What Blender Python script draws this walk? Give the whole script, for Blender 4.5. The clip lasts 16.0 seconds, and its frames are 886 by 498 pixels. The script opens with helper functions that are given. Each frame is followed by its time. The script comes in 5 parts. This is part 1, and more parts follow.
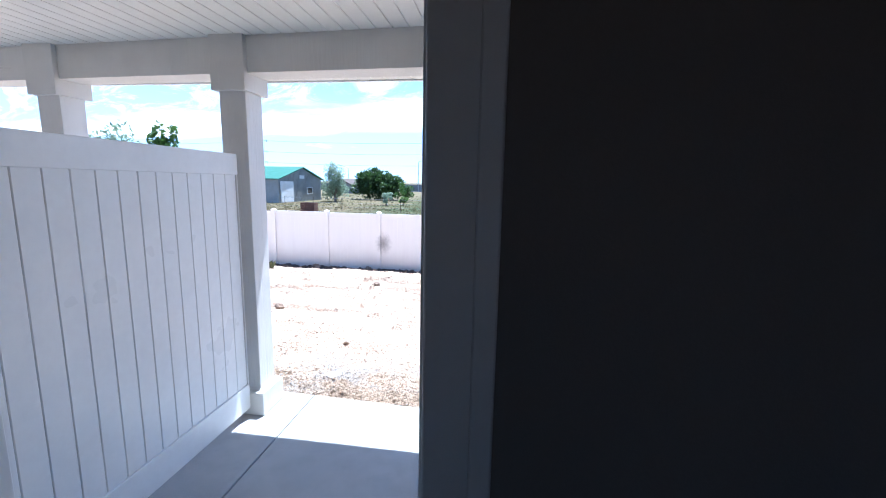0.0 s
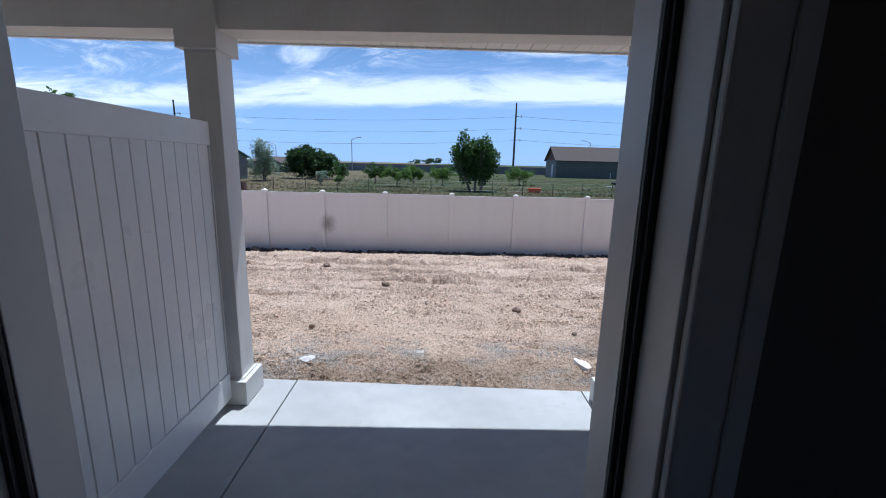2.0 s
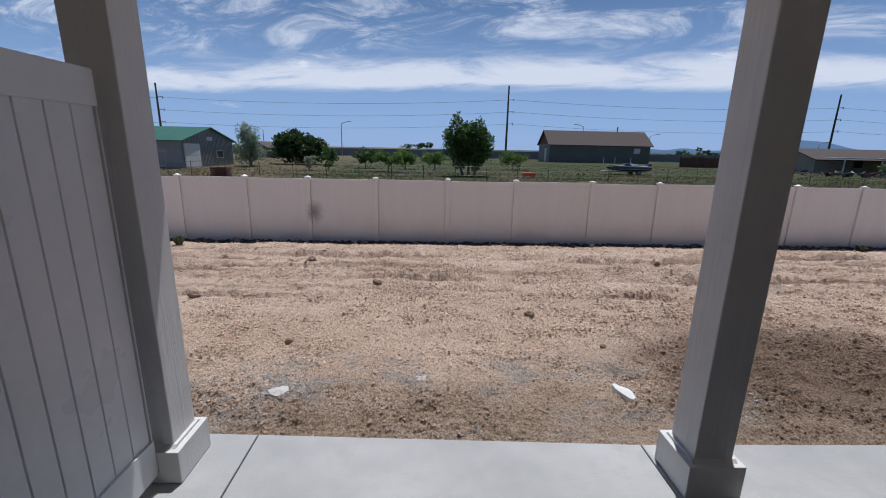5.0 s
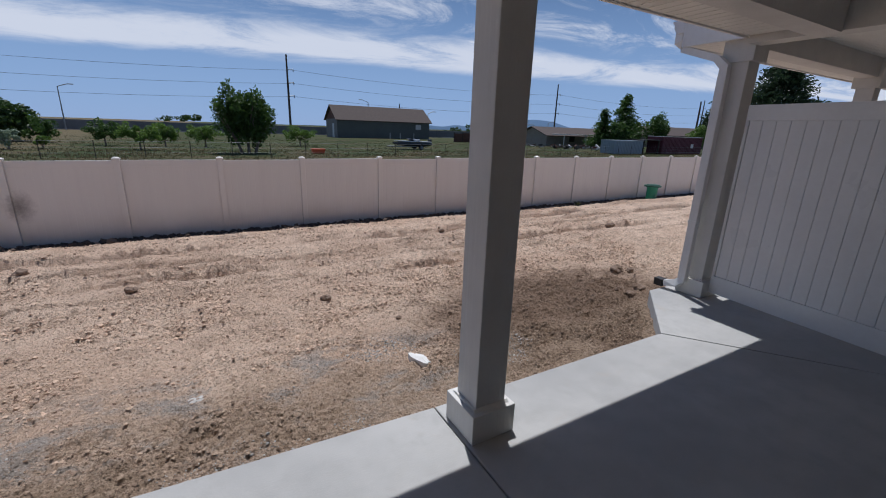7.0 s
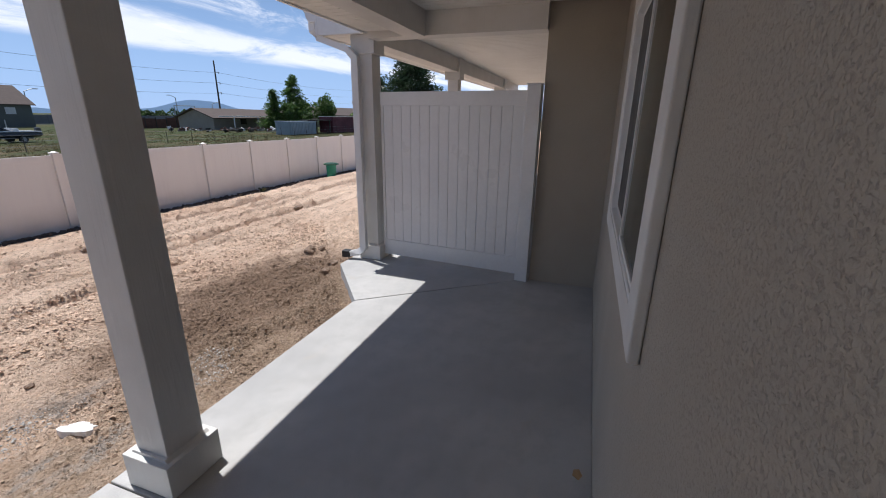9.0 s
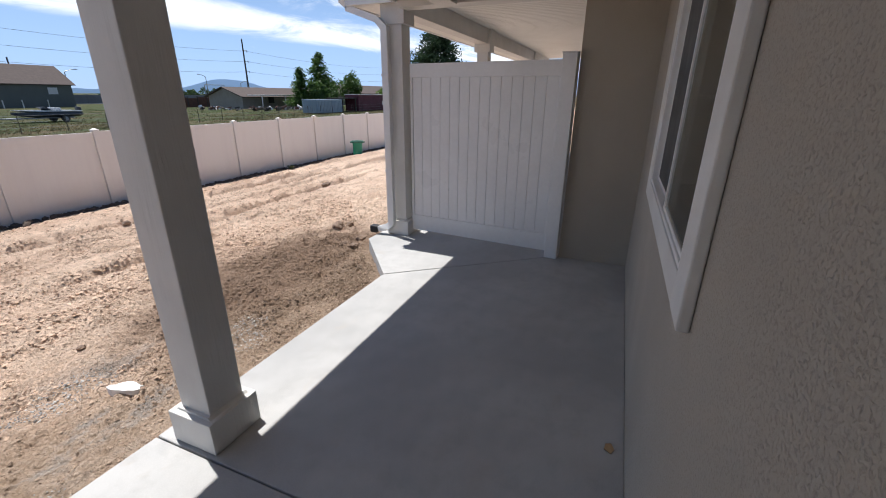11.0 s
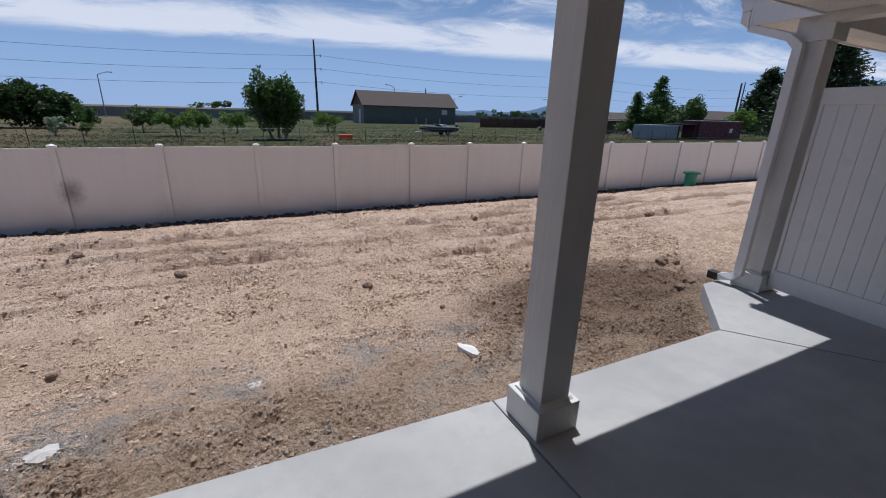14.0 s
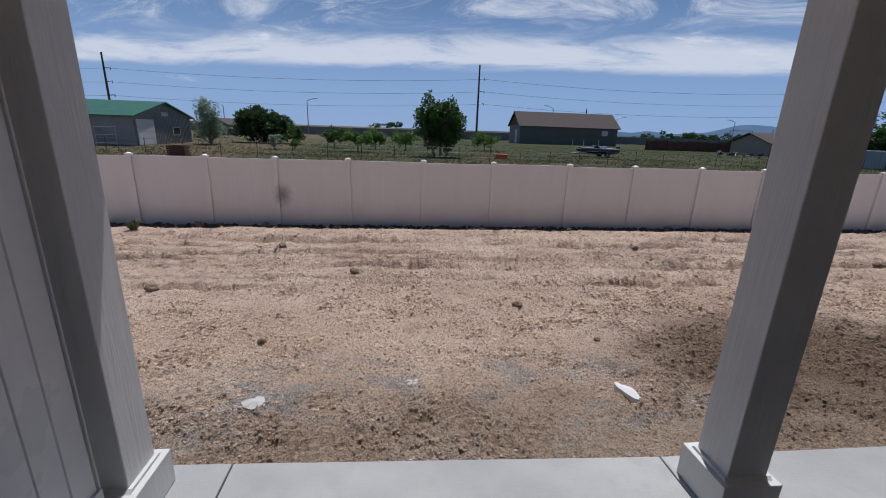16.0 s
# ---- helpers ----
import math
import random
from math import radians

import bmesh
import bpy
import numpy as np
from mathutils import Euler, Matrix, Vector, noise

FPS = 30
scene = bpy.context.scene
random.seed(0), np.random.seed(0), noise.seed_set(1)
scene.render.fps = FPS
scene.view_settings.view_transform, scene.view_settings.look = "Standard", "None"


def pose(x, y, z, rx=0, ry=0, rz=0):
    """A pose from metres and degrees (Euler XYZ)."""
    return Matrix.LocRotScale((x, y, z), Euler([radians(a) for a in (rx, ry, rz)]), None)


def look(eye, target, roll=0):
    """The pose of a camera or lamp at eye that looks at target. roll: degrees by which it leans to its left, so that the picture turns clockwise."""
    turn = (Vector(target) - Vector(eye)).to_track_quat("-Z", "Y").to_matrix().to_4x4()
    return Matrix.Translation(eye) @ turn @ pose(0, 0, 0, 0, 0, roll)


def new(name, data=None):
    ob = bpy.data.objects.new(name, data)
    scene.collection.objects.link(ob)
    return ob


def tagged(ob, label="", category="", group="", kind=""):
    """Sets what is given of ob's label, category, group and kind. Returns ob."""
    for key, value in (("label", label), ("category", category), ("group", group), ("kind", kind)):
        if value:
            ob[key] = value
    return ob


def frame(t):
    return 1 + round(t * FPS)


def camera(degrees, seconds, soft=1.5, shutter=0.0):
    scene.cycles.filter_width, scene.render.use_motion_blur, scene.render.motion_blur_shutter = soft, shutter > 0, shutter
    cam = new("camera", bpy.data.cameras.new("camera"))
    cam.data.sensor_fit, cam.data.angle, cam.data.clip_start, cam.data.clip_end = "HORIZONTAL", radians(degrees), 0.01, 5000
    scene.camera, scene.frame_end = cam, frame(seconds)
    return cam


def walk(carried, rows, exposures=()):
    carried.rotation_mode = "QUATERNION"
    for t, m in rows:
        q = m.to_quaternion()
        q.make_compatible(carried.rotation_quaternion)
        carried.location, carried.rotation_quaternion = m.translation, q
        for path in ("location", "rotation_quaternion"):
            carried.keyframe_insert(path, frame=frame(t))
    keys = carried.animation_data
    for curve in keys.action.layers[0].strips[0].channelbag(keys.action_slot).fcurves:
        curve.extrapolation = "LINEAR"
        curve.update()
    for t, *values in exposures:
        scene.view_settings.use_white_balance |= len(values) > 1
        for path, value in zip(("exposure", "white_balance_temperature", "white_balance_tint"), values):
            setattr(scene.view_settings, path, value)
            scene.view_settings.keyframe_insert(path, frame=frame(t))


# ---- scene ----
cam = camera(93.8, 16.0, 1.0)
PATH = [
    (0, (0.942, 0.746, 1.678), (0.664, 2.701, 1.365), 1.15),
    (0.5, (0.759, 0.75, 1.67), (0.515, 2.689, 1.247), 1.62),
    (1, (0.64, 0.717, 1.649), (0.565, 2.674, 1.241), 1.56),
    (1.5, (0.594, 0.713, 1.636), (0.608, 2.667, 1.206), 1.55),
    (2, (0.558, 0.749, 1.633), (0.59, 2.708, 1.229), 1.42),
    (2.5, (0.553, 0.88, 1.616), (0.519, 2.845, 1.249), 1.3),
    (3, (0.554, 1.009, 1.594), (0.392, 2.961, 1.194), 1.25),
    (3.5, (0.515, 1.168, 1.573), (0.315, 3.119, 1.179), 1.25),
    (4, (0.459, 1.351, 1.576), (0.476, 3.312, 1.183), 1.2),
    (6.3, (0.487, 1.69, 1.578), (0.612, 3.602, 1.004), 1.3),
    (6.5, (0.499, 1.684, 1.558), (0.92, 3.567, 1.031), 1.5),
    (7, (0.629, 1.724, 1.575), (1.591, 3.387, 1.021), 1.9),
    (7.5, (0.736, 1.709, 1.558), (2.04, 3.134, 1.038), 1.3),
    (8, (0.76, 1.677, 1.587), (2.395, 2.689, 1.037), 1.0),
    (8.5, (0.746, 1.635, 1.614), (2.518, 2.358, 1.033), 0.6),
    (8.7, (0.742, 1.619, 1.62), (2.546, 2.245, 1.027), 0.6),
    (10.8, (0.732, 1.659, 1.574), (2.501, 2.309, 0.904), 0.4),
    (11, (0.73, 1.665, 1.566), (2.464, 2.378, 0.871), 0.4),
    (11.5, (0.716, 1.682, 1.565), (2.351, 2.57, 0.833), 0.6),
    (12, (0.687, 1.707, 1.574), (2.227, 2.761, 0.853), 0.8),
    (12.5, (0.656, 1.764, 1.557), (2.086, 2.977, 0.861), 1.1),
    (13, (0.598, 1.826, 1.56), (1.867, 3.215, 0.882), 1.5),
    (13.5, (0.526, 1.869, 1.567), (1.592, 3.433, 0.921), 1.8),
    (14, (0.465, 1.874, 1.584), (1.319, 3.573, 0.963), 1.6),
    (14.5, (0.423, 1.882, 1.581), (1.094, 3.666, 0.974), 1.9),
    (15, (0.373, 1.906, 1.577), (0.884, 3.745, 0.98), 2.0),
    (15.5, (0.344, 1.916, 1.58), (0.699, 3.799, 1.006), 2.1),
    (16, (0.315, 1.917, 1.581), (0.529, 3.827, 1.026), 2.0),
]
EXPOSURES = [(0.0, 1.62, 5050, 6), (0.5, 0.64, 5050, 6), (1.0, 0.34, 5150, 6), (1.5, 0.24, 5250, 7), (2.0, 0.04, 5300, 8),
             (2.5, -0.02, 5350, 8), (3.0, -0.11, 5300, 8), (3.5, -0.31, 5800, 11), (4.0, -0.36, 5850, 11), (6.5, -0.56, 5900, 12), (7.0, -0.54, 5900, 12),
             (7.5, -0.50, 5950, 12), (8.0, -0.50, 5950, 12), (8.5, -0.15, 6050, 12), (11.0, 0.29, 6250, 11), (12.0, 0.08, 6100, 12), (13.0, -0.22, 6000, 12), (14.0, -0.42, 5900, 12), (16.0, -0.59, 5900, 12)]
walk(cam, [(t, look(eye, target, roll)) for t, eye, target, roll in PATH], EXPOSURES)

# ---- world and sun ----
SUN_AZ, SUN_EL = radians(20), radians(70.5)
world = bpy.data.worlds.new("sky")
scene.world = world
world.use_nodes = True
wn, wl = world.node_tree.nodes, world.node_tree.links
wn.clear()


def wnode(kind, **inputs):
    n = wn.new(kind)
    for k, v in inputs.items():
        n.inputs[k.replace("_", " ")].default_value = v
    return n


def wmath(op, a, b=None, c=None):
    n = wn.new("ShaderNodeMath")
    n.operation = op
    for i, v in enumerate((a, b, c)):
        if v is None:
            continue
        if isinstance(v, (int, float)):
            n.inputs[i].default_value = v
        else:
            wl.new(v, n.inputs[i])
    return n.outputs[0]


def wramp(v, lo, hi):
    n = wn.new("ShaderNodeMapRange")
    n.interpolation_type = "SMOOTHSTEP"
    n.inputs["From Min"].default_value, n.inputs["From Max"].default_value = lo, hi
    wl.new(v, n.inputs["Value"])
    return n.outputs[0]


sky = wn.new("ShaderNodeTexSky")
sky.sky_type, sky.sun_disc = "NISHITA", False
sky.sun_elevation, sky.sun_rotation = SUN_EL, SUN_AZ
sky.altitude, sky.air_density, sky.dust_density, sky.ozone_density = 1300, 1.0, 0.0, 4.0
tc = wn.new("ShaderNodeTexCoord")
sep = wn.new("ShaderNodeSeparateXYZ")
wl.new(tc.outputs["Generated"], sep.inputs[0])
dx, dy, dz = sep.outputs
flat = wmath("SQRT", wmath("ADD", wmath("MULTIPLY", dx, dx), wmath("MULTIPLY", dy, dy)))
elev = wmath("MULTIPLY", wmath("ARCTAN2", dz, flat), 57.2958)
# cloud layers on a high flat deck: one long fleecy bank, streaky wisps above it, a few puffs below
AZ0 = radians(12)
ahead = wmath("MAXIMUM", wmath("ADD", wmath("MULTIPLY", dx, math.sin(AZ0)), wmath("MULTIPLY", dy, math.cos(AZ0))), 0.05)
across = wmath("DIVIDE", wmath("SUBTRACT", wmath("MULTIPLY", dx, math.cos(AZ0)), wmath("MULTIPLY", dy, math.sin(AZ0))), ahead)
rise = wmath("DIVIDE", dz, ahead)
co = wn.new("ShaderNodeCombineXYZ")
wl.new(wmath("MULTIPLY", across, 3.2), co.inputs[0])
wl.new(wmath("MULTIPLY", rise, 17.0), co.inputs[1])
n1 = wnode("ShaderNodeTexNoise", Scale=1.0, Detail=10.0, Roughness=0.66, Distortion=0.5)
wl.new(co.outputs[0], n1.inputs["Vector"])
n2 = wnode("ShaderNodeTexNoise", Scale=0.45, Detail=3.0, Roughness=0.5)
wl.new(co.outputs[0], n2.inputs["Vector"])
co2 = wn.new("ShaderNodeCombineXYZ")
wl.new(wmath("ADD", wmath("MULTIPLY", across, 4.0), wmath("MULTIPLY", rise, 5.0)), co2.inputs[0])
wl.new(wmath("SUBTRACT", wmath("MULTIPLY", rise, 14.0), wmath("MULTIPLY", across, 1.6)), co2.inputs[1])
n3 = wnode("ShaderNodeTexNoise", Scale=0.9, Detail=12.0, Roughness=0.70, Distortion=0.9)
wl.new(co2.outputs[0], n3.inputs["Vector"])
wave = wmath("MULTIPLY", wmath("SUBTRACT", n2.outputs[0], 0.5), 0.035)
fluff = wmath("MULTIPLY", wmath("SUBTRACT", n1.outputs[0], 0.5), 0.10)
low_edge = wramp(wmath("ADD", wmath("ADD", rise, wmath("MULTIPLY", fluff, 0.35)), wave), 0.124, 0.146)
top_edge = wramp(wmath("SUBTRACT", wmath("ADD", fluff, wave), rise), -0.215, -0.165)
bank = wmath("MULTIPLY", wmath("MULTIPLY", low_edge, top_edge), wramp(n1.outputs[0], 0.25, 0.52))
wisps = wmath("MULTIPLY", wmath("MULTIPLY", wramp(n3.outputs[0], 0.44, 0.70), wramp(rise, 0.19, 0.25)), wramp(wmath("MULTIPLY", rise, -1.0), -1.1, -0.6))
small = wmath("MULTIPLY", wmath("MULTIPLY", wramp(n1.outputs[0], 0.60, 0.72), wramp(rise, 0.06, 0.10)), 0.35)
cloud = wmath("MINIMUM", wmath("ADD", wmath("ADD", wmath("MULTIPLY", bank, 0.92), wmath("MULTIPLY", wisps, 0.8)), small), 1.0)
mixc = wn.new("ShaderNodeMix")
mixc.data_type = "RGBA"
wl.new(cloud, mixc.inputs["Factor"])
haze = wn.new("ShaderNodeMix")
haze.data_type = "RGBA"
wl.new(wmath("MULTIPLY", wramp(wmath("MULTIPLY", elev, -1.0), -22.0, 1.0), 0.85), haze.inputs["Factor"])
wl.new(sky.outputs[0], haze.inputs["A"])
haze.inputs["B"].default_value = (4.9, 7.2, 11.4, 1)
wl.new(haze.outputs["Result"], mixc.inputs["A"])
mixc.inputs["B"].default_value = (12.0, 12.3, 13.0, 1)
bgn = wnode("ShaderNodeBackground", Strength=0.080)
wl.new(mixc.outputs["Result"], bgn.inputs["Color"])
wout = wn.new("ShaderNodeOutputWorld")
wl.new(bgn.outputs[0], wout.inputs["Surface"])

sun_data = bpy.data.lights.new("sun", "SUN")
sun_data.energy, sun_data.angle, sun_data.color = 5.0, radians(0.53), (1.0, 0.955, 0.89)
sun_ob = new("sun", sun_data)
sun_way = Vector((math.sin(SUN_AZ) * math.cos(SUN_EL), math.cos(SUN_AZ) * math.cos(SUN_EL), math.sin(SUN_EL)))
sun_ob.matrix_world = look(sun_way * 60, (0, 0, 0))


# ---- materials ----
class Mat:
    """A node material under construction."""

    def __init__(self, name, rough=0.6, metal=0.0, spec=0.5):
        self.m = bpy.data.materials.new(name)
        self.m.use_nodes = True
        self.n, self.l = self.m.node_tree.nodes, self.m.node_tree.links
        self.b = self.n["Principled BSDF"]
        self.b.inputs["Roughness"].default_value = rough
        self.b.inputs["Metallic"].default_value = metal
        self.b.inputs["Specular IOR Level"].default_value = spec
        self.bump_last = None

    def coords(self, scale=(1, 1, 1), world_space=False):
        src = self.n.new("ShaderNodeNewGeometry").outputs["Position"] if world_space else self.n.new("ShaderNodeTexCoord").outputs["Object"]
        mp = self.n.new("ShaderNodeMapping")
        mp.inputs["Scale"].default_value = scale
        self.l.new(src, mp.inputs["Vector"])
        return mp.outputs[0]

    def noise(self, scale, detail=4.0, rough=0.55, stretch=(1, 1, 1), world_space=False, distortion=0.0):
        t = self.n.new("ShaderNodeTexNoise")
        t.inputs["Scale"].default_value, t.inputs["Detail"].default_value = scale, detail
        t.inputs["Roughness"].default_value, t.inputs["Distortion"].default_value = rough, distortion
        self.l.new(self.coords(stretch, world_space), t.inputs["Vector"])
        return t.outputs[0]

    def cells(self, scale, stretch=(1, 1, 1), world_space=False, out="Distance", feature="F1"):
        t = self.n.new("ShaderNodeTexVoronoi")
        t.feature = feature
        t.inputs["Scale"].default_value = scale
        self.l.new(self.coords(stretch, world_space), t.inputs["Vector"])
        return t.outputs[out]

    def step(self, v, lo, hi, a=0.0, b=1.0):
        r = self.n.new("ShaderNodeMapRange")
        r.interpolation_type = "SMOOTHSTEP"
        for key, x in (("From Min", lo), ("From Max", hi), ("To Min", a), ("To Max", b)):
            r.inputs[key].default_value = x
        self.l.new(v, r.inputs["Value"])
        return r.outputs[0]

    def math(self, op, a, b=None):
        n = self.n.new("ShaderNodeMath")
        n.operation = op
        for i, v in enumerate((a, b)):
            if v is None:
                continue
            if isinstance(v, (int, float)):
                n.inputs[i].default_value = v
            else:
                self.l.new(v, n.inputs[i])
        return n.outputs[0]

    def axis(self, i):
        s = self.n.new("ShaderNodeSeparateXYZ")
        self.l.new(self.n.new("ShaderNodeNewGeometry").outputs["Position"], s.inputs[0])
        return s.outputs[i]

    def mix(self, f, a, b):
        m = self.n.new("ShaderNodeMix")
        m.data_type = "RGBA"
        for key, v in (("Factor", f), ("A", a), ("B", b)):
            if isinstance(v, tuple):
                m.inputs[key].default_value = (*v, 1)
            elif isinstance(v, (int, float)):
                m.inputs[key].default_value = v
            else:
                self.l.new(v, m.inputs[key])
        return m.outputs["Result"]

    def colour(self, c):
        if isinstance(c, tuple):
            self.b.inputs["Base Color"].default_value = (*c, 1)
        else:
            self.l.new(c, self.b.inputs["Base Color"])
        return self

    def roughness(self, v):
        self.l.new(v, self.b.inputs["Roughness"])
        return self

    def bump(self, h, strength=0.3, distance=0.01):
        n = self.n.new("ShaderNodeBump")
        n.inputs["Strength"].default_value, n.inputs["Distance"].default_value = strength, distance
        self.l.new(h, n.inputs["Height"])
        if self.bump_last:
            self.l.new(self.bump_last, n.inputs["Normal"])
        self.bump_last = n.outputs[0]
        self.l.new(n.outputs[0], self.b.inputs["Normal"])
        return self

    def rnd(self):
        return self.n.new("ShaderNodeObjectInfo").outputs["Random"]


def simple(name, c1, c2, scale=3.0, rough=0.6, metal=0.0, bump=0.0, fine=60.0, stretch=(1, 1, 1), spec=0.5):
    m = Mat(name, rough, metal, spec)
    big = m.noise(scale, 4, 0.6, stretch)
    small = m.noise(fine, 3, 0.6, stretch)
    f = m.math("ADD", m.math("MULTIPLY", m.step(big, 0.3, 0.7), 0.65), m.math("MULTIPLY", m.step(small, 0.3, 0.7), 0.35))
    m.colour(m.mix(f, c1, c2))
    m.roughness(m.step(big, 0.2, 0.8, max(rough - 0.08, 0.02), min(rough + 0.1, 1.0)))
    if bump:
        m.bump(small, bump, 0.004)
    return m.m


VINYL = simple("white_vinyl", (0.80, 0.80, 0.79), (0.74, 0.735, 0.725), 2.0, 0.32, fine=25)
VINYL_SOFFIT = simple("white_soffit_vinyl", (0.80, 0.79, 0.76), (0.75, 0.74, 0.70), 1.5, 0.45, fine=40)


def far_fence_vinyl():
    m = Mat("almond_white_vinyl", 0.4)
    dust = m.step(m.math("ADD", m.axis(2), m.math("MULTIPLY", m.noise(1.6, 5, 0.6, world_space=True), 0.9)), -0.85, 0.1)
    streak = m.step(m.noise(3.0, 4, 0.6, (1, 1, 0.12), True), 0.42, 0.75)
    c = m.mix(dust, (0.66, 0.605, 0.545), (0.775, 0.74, 0.695))
    c = m.mix(m.math("MULTIPLY", streak, 0.35), c, (0.70, 0.66, 0.63))
    # a sooty mark where something was dragged along one board
    px = m.math("DIVIDE", m.math("SUBTRACT", m.axis(0), -2.78), 0.17)
    pz = m.math("DIVIDE", m.math("SUBTRACT", m.axis(2), -0.26), 0.24)
    r = m.math("SQRT", m.math("ADD", m.math("MULTIPLY", px, px), m.math("MULTIPLY", pz, pz)))
    soot = m.step(m.math("ADD", r, m.math("MULTIPLY", m.noise(9, 4, 0.7, world_space=True), 1.6)), 0.7, 2.6, 0.75, 0.0)
    c = m.mix(soot, c, (0.13, 0.11, 0.10))
    m.colour(c)
    m.bump(m.noise(2.5, 3, 0.5, (1, 1, 0.15), True), 0.1, 0.01)
    return m.m


FENCE_VINYL = far_fence_vinyl()


def painted_wood():
    m = Mat("white_painted_embossed_board", 0.5)
    grain = m.noise(26, 6, 0.65, (1, 1, 0.06), distortion=0.6)
    blot = m.noise(3, 3)
    m.colour(m.mix(m.step(blot, 0.3, 0.7), (0.70, 0.69, 0.665), (0.64, 0.63, 0.605)))
    m.bump(grain, 0.85, 0.006)
    return m.m


PAINTED = painted_wood()


def concrete():
    m = Mat("broom_finished_concrete", 0.82)
    big = m.noise(0.9, 6, 0.65, world_space=True)
    mid = m.noise(7, 5, 0.65, world_space=True)
    fine = m.noise(170, 3, 0.6, world_space=True)
    c = m.mix(m.step(big, 0.3, 0.7), (0.35, 0.35, 0.345), (0.47, 0.468, 0.455))
    c = m.mix(m.math("MULTIPLY", m.step(mid, 0.45, 0.75), 0.45), c, (0.34, 0.335, 0.325))
    c = m.mix(m.math("MULTIPLY", m.step(fine, 0.45, 0.7), 0.4), c, (0.55, 0.54, 0.525))
    stain = m.step(m.noise(1.7, 7, 0.7, (1, 1, 1), True, 1.2), 0.60, 0.72)
    c = m.mix(m.math("MULTIPLY", stain, 0.4), c, (0.44, 0.38, 0.31))
    m.colour(c)
    m.roughness(m.step(mid, 0.3, 0.7, 0.72, 0.9))
    m.bump(m.noise(120, 3, 0.6, (0.15, 1, 1), True), 0.22, 0.003).bump(fine, 0.2, 0.002)
    return m.m


CONCRETE = concrete()


def stucco():
    m = Mat("warm_grey_textured_stucco", 0.9)
    worm = m.noise(150, 5, 0.62, (1, 1, 1), True, 0.7)
    grit = m.noise(150, 4, 0.65, (1, 1, 1), True)
    pits = m.step(worm, 0.33, 0.52)
    big = m.noise(1.1, 4, 0.6, world_space=True)
    c = m.mix(m.step(big, 0.3, 0.7), (0.40, 0.36, 0.30), (0.455, 0.415, 0.345))
    c = m.mix(m.math("MULTIPLY", m.math("SUBTRACT", 1.0, pits), 0.5), c, (0.25, 0.225, 0.195))
    m.colour(c)
    m.bump(pits, 0.5, 0.0035).bump(grit, 0.6, 0.004)
    return m.m


STUCCO = stucco()


def trim_stucco():
    m = Mat("off_white_stucco_trim", 0.85)
    g = m.noise(60, 5, 0.65, world_space=True)
    m.colour(m.mix(m.step(m.noise(3, 4, world_space=True), 0.3, 0.7), (0.70, 0.69, 0.66), (0.62, 0.605, 0.575)))
    m.bump(g, 0.45, 0.005)
    return m.m


TRIM_STUCCO = trim_stucco()
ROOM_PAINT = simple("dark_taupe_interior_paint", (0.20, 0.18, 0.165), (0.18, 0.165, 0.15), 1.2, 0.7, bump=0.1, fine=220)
JAMB_PAINT = simple("white_enamel_paint", (0.78, 0.78, 0.77), (0.74, 0.74, 0.73), 2.0, 0.4, fine=30)
RUBBER = simple("black_rubber", (0.012, 0.012, 0.012), (0.02, 0.02, 0.02), 8, 0.55)
STEEL = simple("brushed_nickel", (0.55, 0.53, 0.50), (0.45, 0.44, 0.42), 9, 0.35, 1.0)
CARPET = simple("brown_plank_floor", (0.22, 0.16, 0.11), (0.16, 0.11, 0.075), 3, 0.5, bump=0.1, stretch=(1, 0.1, 1))
SHINGLE = simple("brown_grey_shingles", (0.075, 0.056, 0.05), (0.12, 0.095, 0.083), 2.2, 0.9, bump=0.4, fine=9, stretch=(1, 1, 1))


def glass():
    m = Mat("window_glass", 0.02)
    m.colour((0.52, 0.57, 0.55))
    m.b.inputs["Transmission Weight"].default_value = 1.0
    m.b.inputs["IOR"].default_value = 1.45
    return m.m


GLASS = glass()


